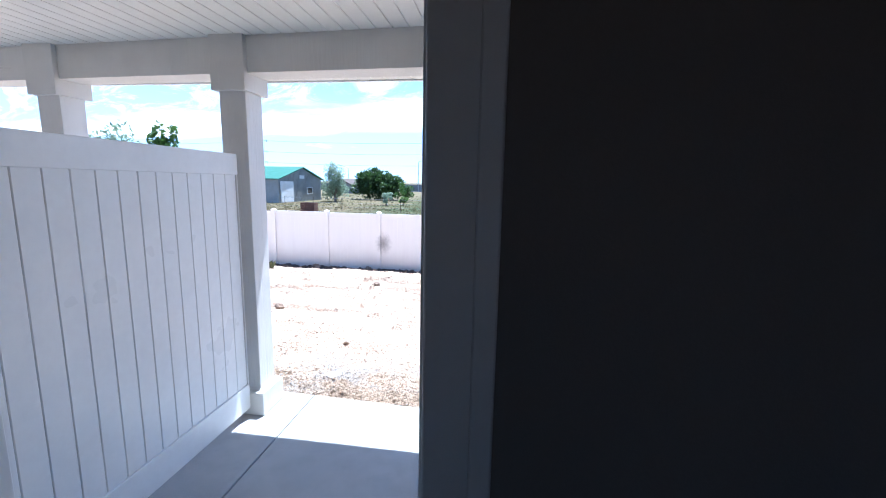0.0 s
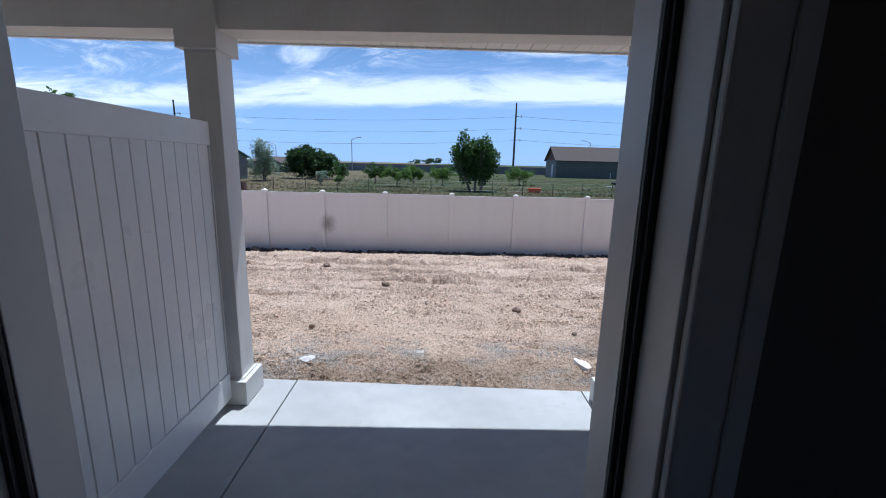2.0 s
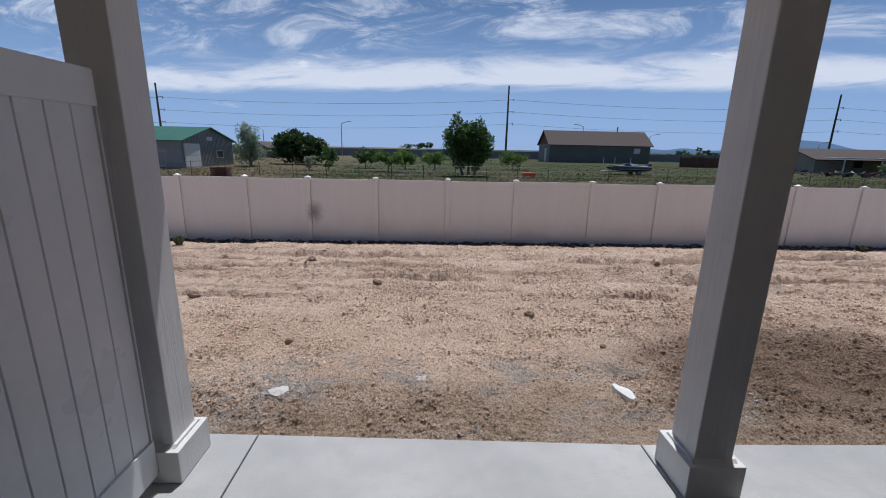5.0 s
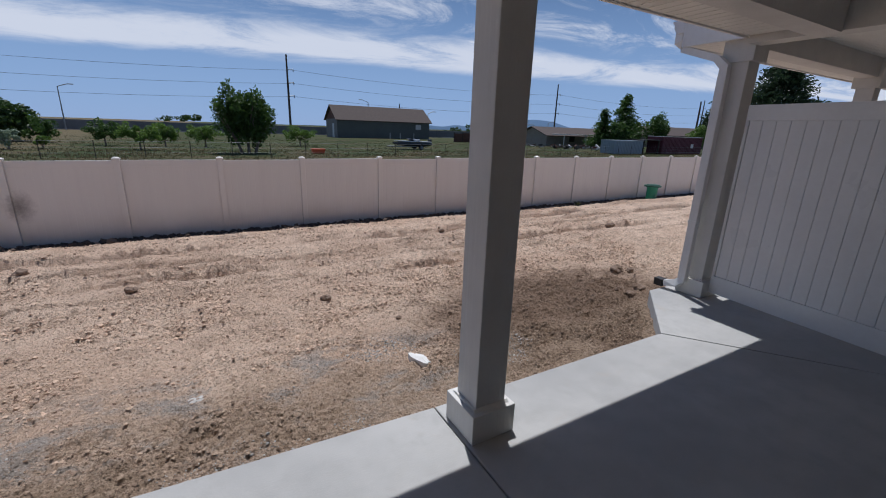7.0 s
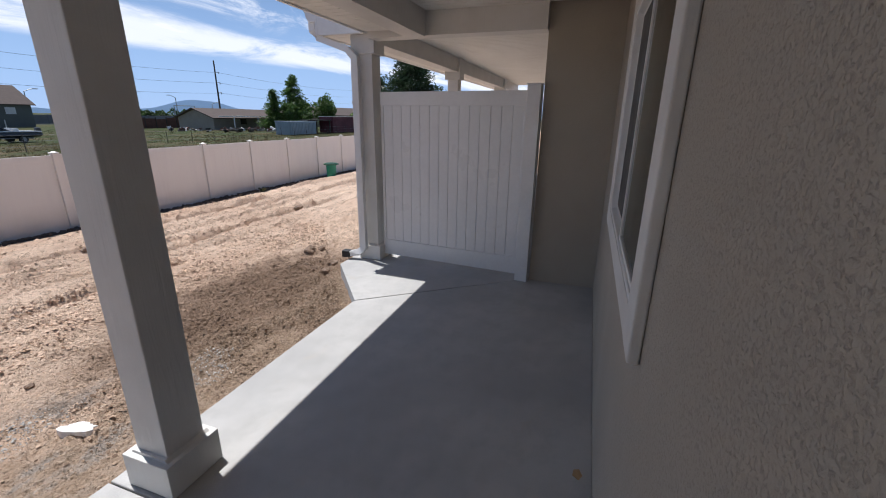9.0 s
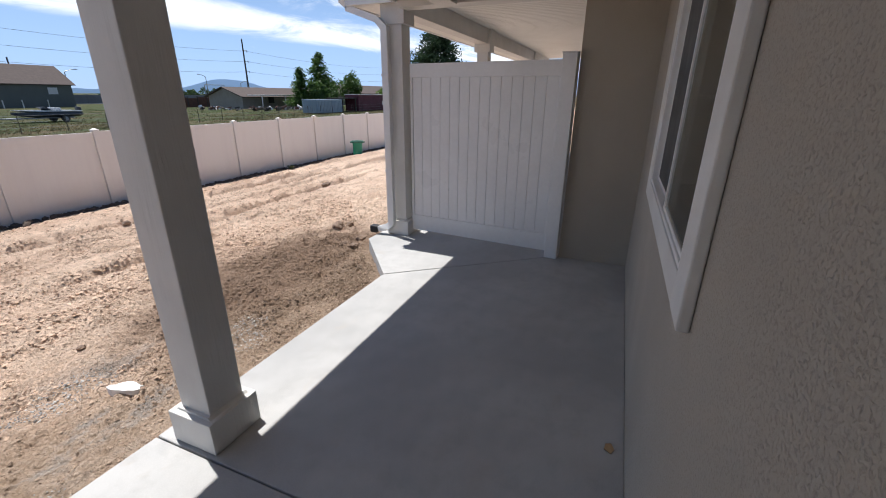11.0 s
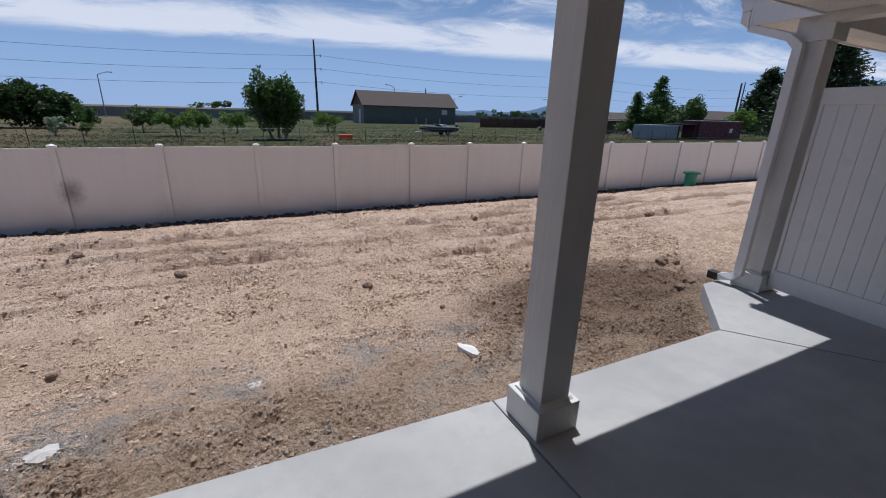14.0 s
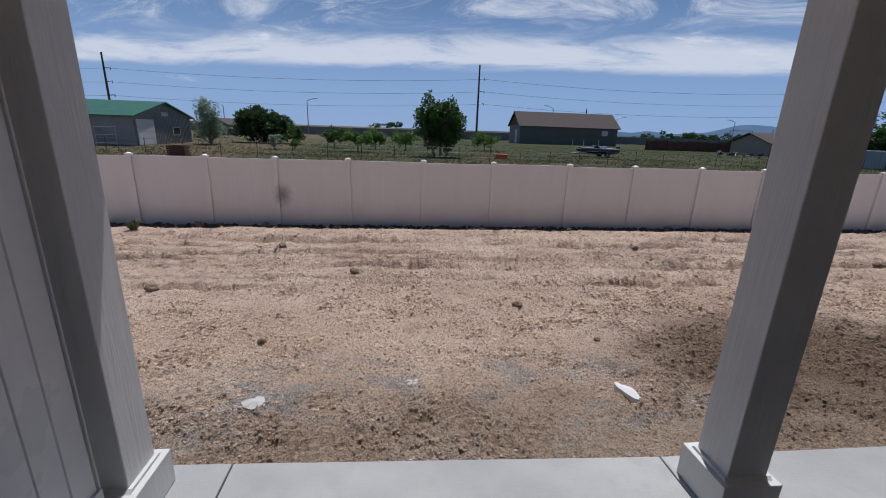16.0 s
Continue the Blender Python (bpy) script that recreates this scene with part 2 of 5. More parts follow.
def soil():
    m = Mat("dry_graded_dirt", 0.95, spec=0.2)
    big = m.noise(0.55, 6, 0.6, world_space=True)
    mid = m.noise(3.2, 7, 0.68, world_space=True)
    fine = m.noise(34, 6, 0.7, world_space=True)
    peb = m.cells(60, world_space=True)
    c = m.mix(m.step(big, 0.33, 0.66), (0.70, 0.50, 0.365), (0.84, 0.635, 0.48))
    c = m.mix(m.math("MULTIPLY", m.step(mid, 0.50, 0.68), 0.35), c, (0.44, 0.305, 0.215))
    c = m.mix(m.math("MULTIPLY", m.step(fine, 0.42, 0.68), 0.35), c, (0.70, 0.58, 0.48))
    # brown moister crumbs, with the shade between the clods put into their colour
    clod_patches = m.step(m.noise(1.1, 5, 0.65, world_space=True), 0.42, 0.60, 0.35, 1.0)
    crumb_shade = m.math("MULTIPLY", m.step(m.noise(9, 8, 0.8, world_space=True), 0.53, 0.60), clod_patches)
    c = m.mix(m.math("MULTIPLY", crumb_shade, 0.6), c, (0.26, 0.17, 0.115))
    # dark specks painted as the small shadows among the clods
    speck_shade = m.math("MULTIPLY", m.step(m.noise(42, 4, 0.75, world_space=True), 0.58, 0.64), clod_patches)
    c = m.mix(m.math("MULTIPLY", speck_shade, 0.7), c, (0.15, 0.10, 0.07))
    # drying cracks in the crust, their inner shade painted in as dark brown
    cw = m.cells(7.5, (1, 1.3, 1), True, "Distance", "DISTANCE_TO_EDGE")
    crack = m.math("MULTIPLY", m.step(m.math("ADD", cw, m.math("MULTIPLY", m.noise(18, 4, 0.7, world_space=True), 0.10)), 0.05, 0.085, 1.0, 0.0), m.step(m.noise(0.9, 3, 0.5, world_space=True), 0.45, 0.6))
    c = m.mix(m.math("MULTIPLY", crack, 0.6), c, (0.20, 0.135, 0.095))
    # pale grey fines among the gravel spilled along the slab
    gy = m.step(m.math("ABSOLUTE", m.math("SUBTRACT", m.axis(1), 4.35)), 0.25, 0.95, 1.0, 0.0)
    gx = m.step(m.axis(0), 2.2, 3.0, 1.0, 0.0)
    gm = m.math("MULTIPLY", m.math("MULTIPLY", gy, gx), m.step(m.noise(1.9, 6, 0.7, (1, 1.6, 1), True), 0.47, 0.62))
    c = m.mix(m.math("MULTIPLY", gm, 0.8), c, m.mix(m.step(peb, 0.15, 0.5), (0.50, 0.48, 0.45), (0.33, 0.315, 0.295)))
    # damp, freshly dug brown soil beside the far step of the slab
    ax = m.math("DIVIDE", m.math("SUBTRACT", m.axis(0), 4.1), 2.1)
    ay = m.math("DIVIDE", m.math("SUBTRACT", m.axis(1), 4.7), 1.5)
    r = m.math("SQRT", m.math("ADD", m.math("MULTIPLY", ax, ax), m.math("MULTIPLY", ay, ay)))
    damp = m.step(m.math("ADD", r, m.math("MULTIPLY", m.noise(1.8, 5, 0.7, world_space=True), 0.9)), 0.95, 1.65, 0.85, 0.0)
    c = m.mix(damp, c, m.mix(m.step(mid, 0.35, 0.65), (0.15, 0.095, 0.062), (0.27, 0.185, 0.13)))
    # darker backfill along the slab
    bf = m.step(m.math("ADD", m.axis(1), m.math("MULTIPLY", m.noise(0.9, 5, 0.65, world_space=True), 1.6)), 4.75, 5.75, 0.8, 0.0)
    c = m.mix(m.math("MULTIPLY", bf, m.math("SUBTRACT", 1.0, m.math("MULTIPLY", gm, 0.7))), c, m.mix(m.step(fine, 0.4, 0.65), (0.31, 0.225, 0.155), (0.48, 0.365, 0.27)))
    # field beyond the fence: mown green and straw
    fg = m.noise(0.16, 5, 0.65, (1, 2.2, 1), True)
    field = m.mix(m.step(fg, 0.36, 0.56), (0.105, 0.085, 0.045), (0.042, 0.064, 0.02))
    field = m.mix(m.math("MULTIPLY", m.step(mid, 0.4, 0.7), 0.5), field, (0.09, 0.085, 0.038))
    straw_near = m.step(m.math("ADD", m.axis(1), m.math("MULTIPLY", fg, 14.0)), 36, 47, 1.0, 0.0)
    field = m.mix(m.math("MULTIPLY", straw_near, 0.7), field, (0.17, 0.13, 0.075))
    left_bare = m.step(m.math("ADD", m.axis(0), m.math("MULTIPLY", fg, 16.0)), -8, 2, 1.0, 0.0)
    field = m.mix(m.math("MULTIPLY", left_bare, 0.6), field, (0.20, 0.15, 0.09))
    c = m.mix(m.step(m.axis(1), 13.5, 14.6), c, field)
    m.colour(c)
    m.bump(m.noise(15, 6, 0.72, world_space=True), 0.9, 0.06)
    m.bump(m.math("SUBTRACT", m.cells(48, world_space=True), m.math("MULTIPLY", crack, 0.6)), 0.9, -0.016)
    m.bump(fine, 0.9, 0.03)
    return m.m


SOIL = soil()


def clod_mat():
    m = Mat("dirt_clods", 0.95, spec=0.2)
    rnd = m.n.new("ShaderNodeNewGeometry").outputs["Random Per Island"]
    c = m.mix(m.step(rnd, 0.0, 0.75), (0.22, 0.145, 0.10), (0.78, 0.575, 0.43))
    ax = m.math("DIVIDE", m.math("SUBTRACT", m.axis(0), 4.1), 2.1)
    ay = m.math("DIVIDE", m.math("SUBTRACT", m.axis(1), 4.7), 1.5)
    r = m.math("SQRT", m.math("ADD", m.math("MULTIPLY", ax, ax), m.math("MULTIPLY", ay, ay)))
    bf = m.step(m.math("ADD", m.axis(1), m.math("MULTIPLY", m.noise(0.9, 5, 0.65, world_space=True), 1.6)), 4.75, 5.75, 0.85, 0.0)
    c = m.mix(bf, c, m.mix(rnd, (0.15, 0.105, 0.075), (0.40, 0.30, 0.22)))
    damp = m.step(m.math("ADD", r, m.math("MULTIPLY", m.noise(1.8, 5, 0.7, world_space=True), 0.9)), 0.95, 1.65, 0.85, 0.0)
    c = m.mix(damp, c, (0.17, 0.115, 0.08))
    m.colour(c)
    m.bump(m.noise(70, 4, 0.7, world_space=True), 0.6, 0.01)
    return m.m


CLODS = clod_mat()


def pebble_mat():
    m = Mat("grey_gravel", 0.85)
    rnd = m.n.new("ShaderNodeNewGeometry").outputs["Random Per Island"]
    m.colour(m.mix(rnd, (0.26, 0.25, 0.235), (0.60, 0.575, 0.54)))
    m.bump(m.noise(90, 3, world_space=True), 0.3, 0.004)
    return m.m


PEBBLE = pebble_mat()
CLOD_DARK = simple("brown_earth_clod", (0.20, 0.14, 0.10), (0.30, 0.22, 0.165), 9, 0.95, bump=0.6)
SHADE_EARTH = simple("shade_dark_earth", (0.075, 0.055, 0.042), (0.12, 0.09, 0.07), 9, 0.95, bump=0.5)
PLASTER = simple("white_plaster_splash", (0.80, 0.79, 0.77), (0.70, 0.69, 0.66), 12, 0.8, bump=0.3)
PLASTER_GREY = simple("grey_plaster_splash", (0.62, 0.60, 0.57), (0.46, 0.43, 0.40), 12, 0.85, bump=0.3)


def leaf_mat(name, c1, c2):
    m = Mat(name, 0.5)
    rnd = m.n.new("ShaderNodeNewGeometry").outputs["Random Per Island"]
    c = m.mix(rnd, c1, c2)
    c = m.mix(m.math("MULTIPLY", m.step(m.noise(0.9, 3), 0.35, 0.65), 0.4), c, tuple(v * 0.7 for v in c1))
    m.colour(c)
    tr = m.n.new("ShaderNodeBsdfTranslucent")
    m.l.new(m.mix(0.5, c, tuple(min(1, v * 1.4) for v in c2)), tr.inputs["Color"])
    mx = m.n.new("ShaderNodeMixShader")
    mx.inputs[0].default_value = 0.32
    m.l.new(m.b.outputs[0], mx.inputs[1])
    m.l.new(tr.outputs[0], mx.inputs[2])
    m.l.new(mx.outputs[0], m.n["Material Output"].inputs["Surface"])
    return m.m


LEAF_GREEN = leaf_mat("green_leaves", (0.038, 0.085, 0.017), (0.095, 0.175, 0.036))
LEAF_DARK = leaf_mat("dark_leaves", (0.022, 0.055, 0.014), (0.065, 0.12, 0.028))
LEAF_SILVER = leaf_mat("silver_leaves", (0.19, 0.26, 0.17), (0.33, 0.40, 0.28))
LEAF_LIGHT = leaf_mat("light_leaves", (0.09, 0.17, 0.03), (0.19, 0.30, 0.06))
LEAF_PINE = leaf_mat("pine_needles", (0.018, 0.042, 0.02), (0.045, 0.08, 0.035))
GRASS = leaf_mat("dry_and_green_grass", (0.045, 0.065, 0.02), (0.13, 0.115, 0.055))
BARK = simple("grey_brown_bark", (0.12, 0.095, 0.075), (0.20, 0.165, 0.135), 5, 0.9, bump=0.5, stretch=(1, 1, 0.2))
POLE_WOOD = simple("dark_pole_wood", (0.06, 0.05, 0.045), (0.10, 0.085, 0.07), 3, 0.9, stretch=(1, 1, 0.1))
GALV = simple("galvanised_steel", (0.32, 0.33, 0.34), (0.25, 0.26, 0.27), 4, 0.5, 0.4)
CABLE = simple("grey_cable", (0.20, 0.21, 0.225), (0.25, 0.26, 0.275), 1, 0.6)
CORRUGATED = simple("grey_corrugated_steel", (0.30, 0.31, 0.31), (0.23, 0.235, 0.235), 0.8, 0.5, 0.3)
GREEN_ROOF = simple("green_metal_roof", (0.028, 0.125, 0.08), (0.04, 0.16, 0.105), 0.8, 0.45)
BARN_WALL = simple("grey_green_siding", (0.115, 0.125, 0.115), (0.15, 0.16, 0.145), 0.7, 0.8)
BARN_GABLE = simple("pale_grey_siding", (0.24, 0.235, 0.225), (0.20, 0.195, 0.19), 0.7, 0.8)
BARN_RED = simple("brown_red_gable_siding", (0.17, 0.085, 0.065), (0.13, 0.065, 0.05), 1.0, 0.85)
# near-black: the shade inside open bays and windows is put into this colour
DARK_VOID = simple("shadowed_timber", (0.035, 0.03, 0.027), (0.05, 0.045, 0.04), 1.0, 0.9)
RUSTY = simple("rusty_brown_steel", (0.17, 0.075, 0.05), (0.10, 0.05, 0.04), 1.5, 0.85)
MAROON = simple("maroon_container_steel", (0.13, 0.028, 0.045), (0.09, 0.025, 0.035), 0.9, 0.6)
BLUE_GREY = simple("blue_grey_trailer_skin", (0.24, 0.31, 0.36), (0.30, 0.36, 0.40), 1.0, 0.5)
SOUND_WALL = simple("grey_precast_concrete", (0.20, 0.205, 0.215), (0.155, 0.16, 0.17), 0.25, 0.9, fine=3)
BOAT_HULL = simple("boat_hull_gelcoat", (0.55, 0.57, 0.58), (0.45, 0.47, 0.48), 1.2, 0.3)
BOAT_DARK = simple("boat_dark_stripe", (0.025, 0.03, 0.04), (0.04, 0.045, 0.055), 1.5, 0.3)
ORANGE = simple("orange_plastic", (0.75, 0.13, 0.04), (0.65, 0.10, 0.03), 3, 0.5)
GREEN_PLASTIC = simple("green_plastic", (0.01, 0.26, 0.16), (0.015, 0.20, 0.12), 4, 0.45)
GREEN_DARK = simple("dark_green_plastic", (0.012, 0.11, 0.075), (0.01, 0.085, 0.06), 4, 0.5)
WHITE_METAL = simple("white_metal", (0.70, 0.70, 0.69), (0.6, 0.6, 0.59), 1.5, 0.45)
BEIGE = simple("tan_house_siding", (0.36, 0.32, 0.27), (0.30, 0.265, 0.225), 1.0, 0.85)
HILL = simple("haze_glow_hills", (0.40, 0.50, 0.63), (0.45, 0.54, 0.66), 0.002, 1.0, fine=0.02, spec=0.0)
# blue haze is put into the hills' colour; this glow brightens their shaded side
HILL.node_tree.nodes["Principled BSDF"].inputs["Emission Color"].default_value = (0.30, 0.46, 0.72, 1)
HILL.node_tree.nodes["Principled BSDF"].inputs["Emission Strength"].default_value = 0.32
BLACK_PLASTIC = simple("black_plastic", (0.02, 0.02, 0.02), (0.03, 0.03, 0.03), 5, 0.5)

# ---- building blocks ----
BASE = {}


def thing(name, base, label, category, group="", kind=""):
    """An Empty at the thing's base, which parents its parts."""
    ob = new(name)
    ob.empty_display_size = 0.1
    ob.location = base
    BASE[ob.name] = Vector(base)
    return tagged(ob, label, category, group, kind)


def mesh_of(name, bm, material, smooth=False):
    bmesh.ops.recalc_face_normals(bm, faces=bm.faces)
    me = bpy.data.meshes.new(name)
    bm.to_mesh(me)
    bm.free()
    me.materials.append(material)
    if smooth:
        me.shade_smooth()
    return me


def part(name, bm, material, parent, label="", smooth=False):
    """One mesh object under a thing or under a part. The bmesh is in world coordinates."""
    base = BASE[parent.name]
    bmesh.ops.translate(bm, verts=bm.verts, vec=-base)
    ob = new(name, mesh_of(name, bm, material, smooth))
    ob.parent = parent
    BASE[ob.name] = base
    return tagged(ob, label)


def solo(name, bm, material, label="", category="", group="", kind="", base=None, smooth=False):
    """One mesh as a top-level thing or piece of the setting."""
    if base:
        bmesh.ops.translate(bm, verts=bm.verts, vec=-Vector(base))
    ob = new(name, mesh_of(name, bm, material, smooth))
    if base:
        ob.location = base
    BASE[ob.name] = Vector(base or (0, 0, 0))
    return tagged(ob, label, category, group, kind)


def box(bm, x0, x1, y0, y1, z0, z1, bevel=0.0):
    got = bmesh.ops.create_cube(bm, size=1.0)["verts"]
    for v in got:
        v.co = ((x0 + x1) / 2 + v.co.x * (x1 - x0), (y0 + y1) / 2 + v.co.y * (y1 - y0), (z0 + z1) / 2 + v.co.z * (z1 - z0))
    if bevel:
        edges = {e for v in got for e in v.link_edges}
        bmesh.ops.bevel(bm, geom=list(edges), offset=bevel, segments=2, affect="EDGES", profile=0.5)
    return bm


def B(x0, x1, y0, y1, z0, z1, bevel=0.0):
    return box(bmesh.new(), x0, x1, y0, y1, z0, z1, bevel)


def tube(bm, a, b, r0, r1=None, sides=10, caps=True):
    """A tapered rod from a to b."""
    a, b = Vector(a), Vector(b)
    r1 = r0 if r1 is None else r1
    m = Matrix.Translation((a + b) / 2) @ (b - a).to_track_quat("Z", "Y").to_matrix().to_4x4()
    bmesh.ops.create_cone(bm, cap_ends=caps, segments=sides, radius1=r0, radius2=r1, depth=(b - a).length, matrix=m)
    return bm


def sweep(bm, pts, wx, wy, rounded=0.012):
    """A rectangular pipe through the points, its width along x and y kept."""
    rings = []
    prof = [(-wx, -wy), (wx, -wy), (wx, wy), (-wx, wy)]
    for i, p in enumerate(pts):
        p = Vector(p)
        t = (Vector(pts[min(i + 1, len(pts) - 1)]) - Vector(pts[max(i - 1, 0)])).normalized()
        side = t.cross(Vector((0, 1, 0))) if abs(t.y) < 0.9 else t.cross(Vector((1, 0, 0)))
        side.normalize()
        up = side.cross(t).normalized()
        rings.append([bm.verts.new(p + side * a + up * b) for a, b in prof])
    for r, q in zip(rings, rings[1:]):
        for k in range(4):
            bm.faces.new((r[k], r[(k + 1) % 4], q[(k + 1) % 4], q[k]))
    bm.faces.new(rings[0][::-1])
    bm.faces.new(rings[-1])
    return bm


def prism(bm, outline, axis, lo, hi):
    """A solid from a closed outline of pairs, carried along an axis (0, 1 or 2) from lo to hi."""
    def at(p, d):
        c = list(p)
        c.insert(axis, d)
        return bm.verts.new(c)
    a, b = [at(p, lo) for p in outline], [at(p, hi) for p in outline]
    n = len(outline)
    bm.faces.new(a)
    bm.faces.new(b[::-1])
    for i in range(n):
        bm.faces.new((a[i], b[i], b[(i + 1) % n], a[(i + 1) % n]))
    return bm


# ---- house ----
WALL_Y, ROOM_Y = 1.44, 1.235
DOOR_L, DOOR_R, DOOR_H = -0.062, 0.835, 2.08
WIN_L, WIN_R, WIN_B, WIN_T = 1.92, 3.30, 1.125, 2.15


def house_wall():
    bm = bmesh.new()
    x0, x1, top = -3.2, 4.92, 2.62
    a, b = DOOR_L - 0.076, DOOR_R + 0.076
    box(bm, x0, a, ROOM_Y, WALL_Y, -0.4, top)
    box(bm, a, b, ROOM_Y, WALL_Y, DOOR_H + 0.02, top)
    box(bm, a, b, ROOM_Y, WALL_Y, -0.4, -0.02)
    box(bm, b, WIN_L, ROOM_Y, WALL_Y, -0.4, top)
    box(bm, WIN_L, WIN_R, ROOM_Y, WALL_Y, -0.4, WIN_B)
    box(bm, WIN_L, WIN_R, ROOM_Y, WALL_Y, WIN_T, top)
    box(bm, WIN_R, x1, ROOM_Y, WALL_Y, -0.4, top)
    return solo("wall_house", bm, STUCCO, "warm grey textured stucco wall of the house", "wall", kind="structure")


house_wall()
solo("wall_return", B(4.90, 5.12, WALL_Y - 0.3, 2.08, -0.4, 2.62), STUCCO, "warm grey stucco return wall beside the patio", "wall", kind="structure")
solo("wall_next_house", B(5.12, 14.0, 1.9, 2.08, -0.4, 2.62), STUCCO, "grey stucco wall of the adjoining house", "wall", kind="structure")
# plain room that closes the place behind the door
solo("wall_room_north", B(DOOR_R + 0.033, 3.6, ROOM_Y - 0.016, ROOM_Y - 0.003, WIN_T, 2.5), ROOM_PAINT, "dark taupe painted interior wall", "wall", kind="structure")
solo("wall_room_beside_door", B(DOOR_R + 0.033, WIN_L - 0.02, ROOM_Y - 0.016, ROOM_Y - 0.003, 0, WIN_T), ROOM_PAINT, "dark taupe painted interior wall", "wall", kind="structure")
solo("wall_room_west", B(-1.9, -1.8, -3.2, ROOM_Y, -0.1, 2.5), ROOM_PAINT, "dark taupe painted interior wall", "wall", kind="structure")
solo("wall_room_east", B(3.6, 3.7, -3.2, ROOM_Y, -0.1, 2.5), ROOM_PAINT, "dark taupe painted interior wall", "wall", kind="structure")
# south wall with an unseen opening, added to let daylight into the room
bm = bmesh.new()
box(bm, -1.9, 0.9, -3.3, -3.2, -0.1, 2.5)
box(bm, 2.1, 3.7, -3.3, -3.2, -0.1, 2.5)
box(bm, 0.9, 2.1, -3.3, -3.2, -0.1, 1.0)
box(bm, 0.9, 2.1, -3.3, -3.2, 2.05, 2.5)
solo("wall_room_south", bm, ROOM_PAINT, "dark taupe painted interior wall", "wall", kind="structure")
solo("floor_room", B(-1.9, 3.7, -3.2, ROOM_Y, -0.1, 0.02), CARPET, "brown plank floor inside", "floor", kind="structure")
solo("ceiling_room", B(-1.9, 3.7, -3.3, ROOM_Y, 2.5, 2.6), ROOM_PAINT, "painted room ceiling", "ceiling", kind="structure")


def door_frame():
    d = thing("door_1", (0.36, WALL_Y, 0), "white painted exterior door frame, door swung open inside", "door frame", kind="structure")
    for nm, x, s in (("jamb", DOOR_R, 1), ("jamb", DOOR_L, -1)):
        bm = bmesh.new()
        # deep stop towards the outside, thinner rebate where the leaf closes
        box(bm, *sorted((x, x + s * 0.032)), 1.318, 1.40, 0, DOOR_H, 0.002)
        box(bm, *sorted((x + s * 0.014, x + s * 0.032)), ROOM_Y - 0.02, 1.3179, 0, DOOR_H, 0.002)
        j = part(nm, bm, JAMB_PAINT, d)
        bm = bmesh.new()
        tube(bm, (x + s * 0.006, 1.307, 0.01), (x + s * 0.006, 1.307, DOOR_H - 0.01), 0.009, sides=10)
        box(bm, *sorted((x + s * 0.004, x + s * 0.0138)), 1.292, 1.3175, 0.01, DOOR_H - 0.01)
        part("weatherstrip", bm, RUBBER, d, "black rubber weatherstrip")
        # moulded brickmould outside, casing inside
        bm = bmesh.new()
        box(bm, *sorted((x + s * 0.0325, x + s * 0.0755)), 1.30, 1.415, 0, DOOR_H, 0.004)
        part("brickmould", bm, JAMB_PAINT, d)
        bm = bmesh.new()
        box(bm, *sorted((x + s * 0.020, x + s * 0.096)), ROOM_Y - 0.036, ROOM_Y - 0.0205, 0.02, DOOR_H + 0.08, 0.004)
        box(bm, *sorted((x + s * 0.078, x + s * 0.106)), ROOM_Y - 0.042, ROOM_Y - 0.0362, 0.02, DOOR_H + 0.085, 0.003)
        part("casing", bm, JAMB_PAINT, d, "white interior casing")
        if s > 0:
            bm = bmesh.new()
            box(bm, x + 0.0105, x + 0.0138, 1.236, 1.288, 1.03, 1.12, 0.001)
            tube(bm, (x + 0.0075, 1.238, 1.075), (x + 0.0135, 1.238, 1.075), 0.026, sides=20)
            part("strike_plate", bm, STEEL, d, "nickel strike plate with a rounded lip")
    bm = bmesh.new()
    box(bm, DOOR_L + 0.001, DOOR_R - 0.001, 1.318, 1.40, DOOR_H - 0.03, DOOR_H, 0.002)
    part("head_jamb", bm, JAMB_PAINT, d)
    part("threshold", B(DOOR_L + 0.001, DOOR_R - 0.001, ROOM_Y, WALL_Y + 0.06, -0.015, 0.022, 0.004), STEEL, d, "metal threshold")


door_frame()


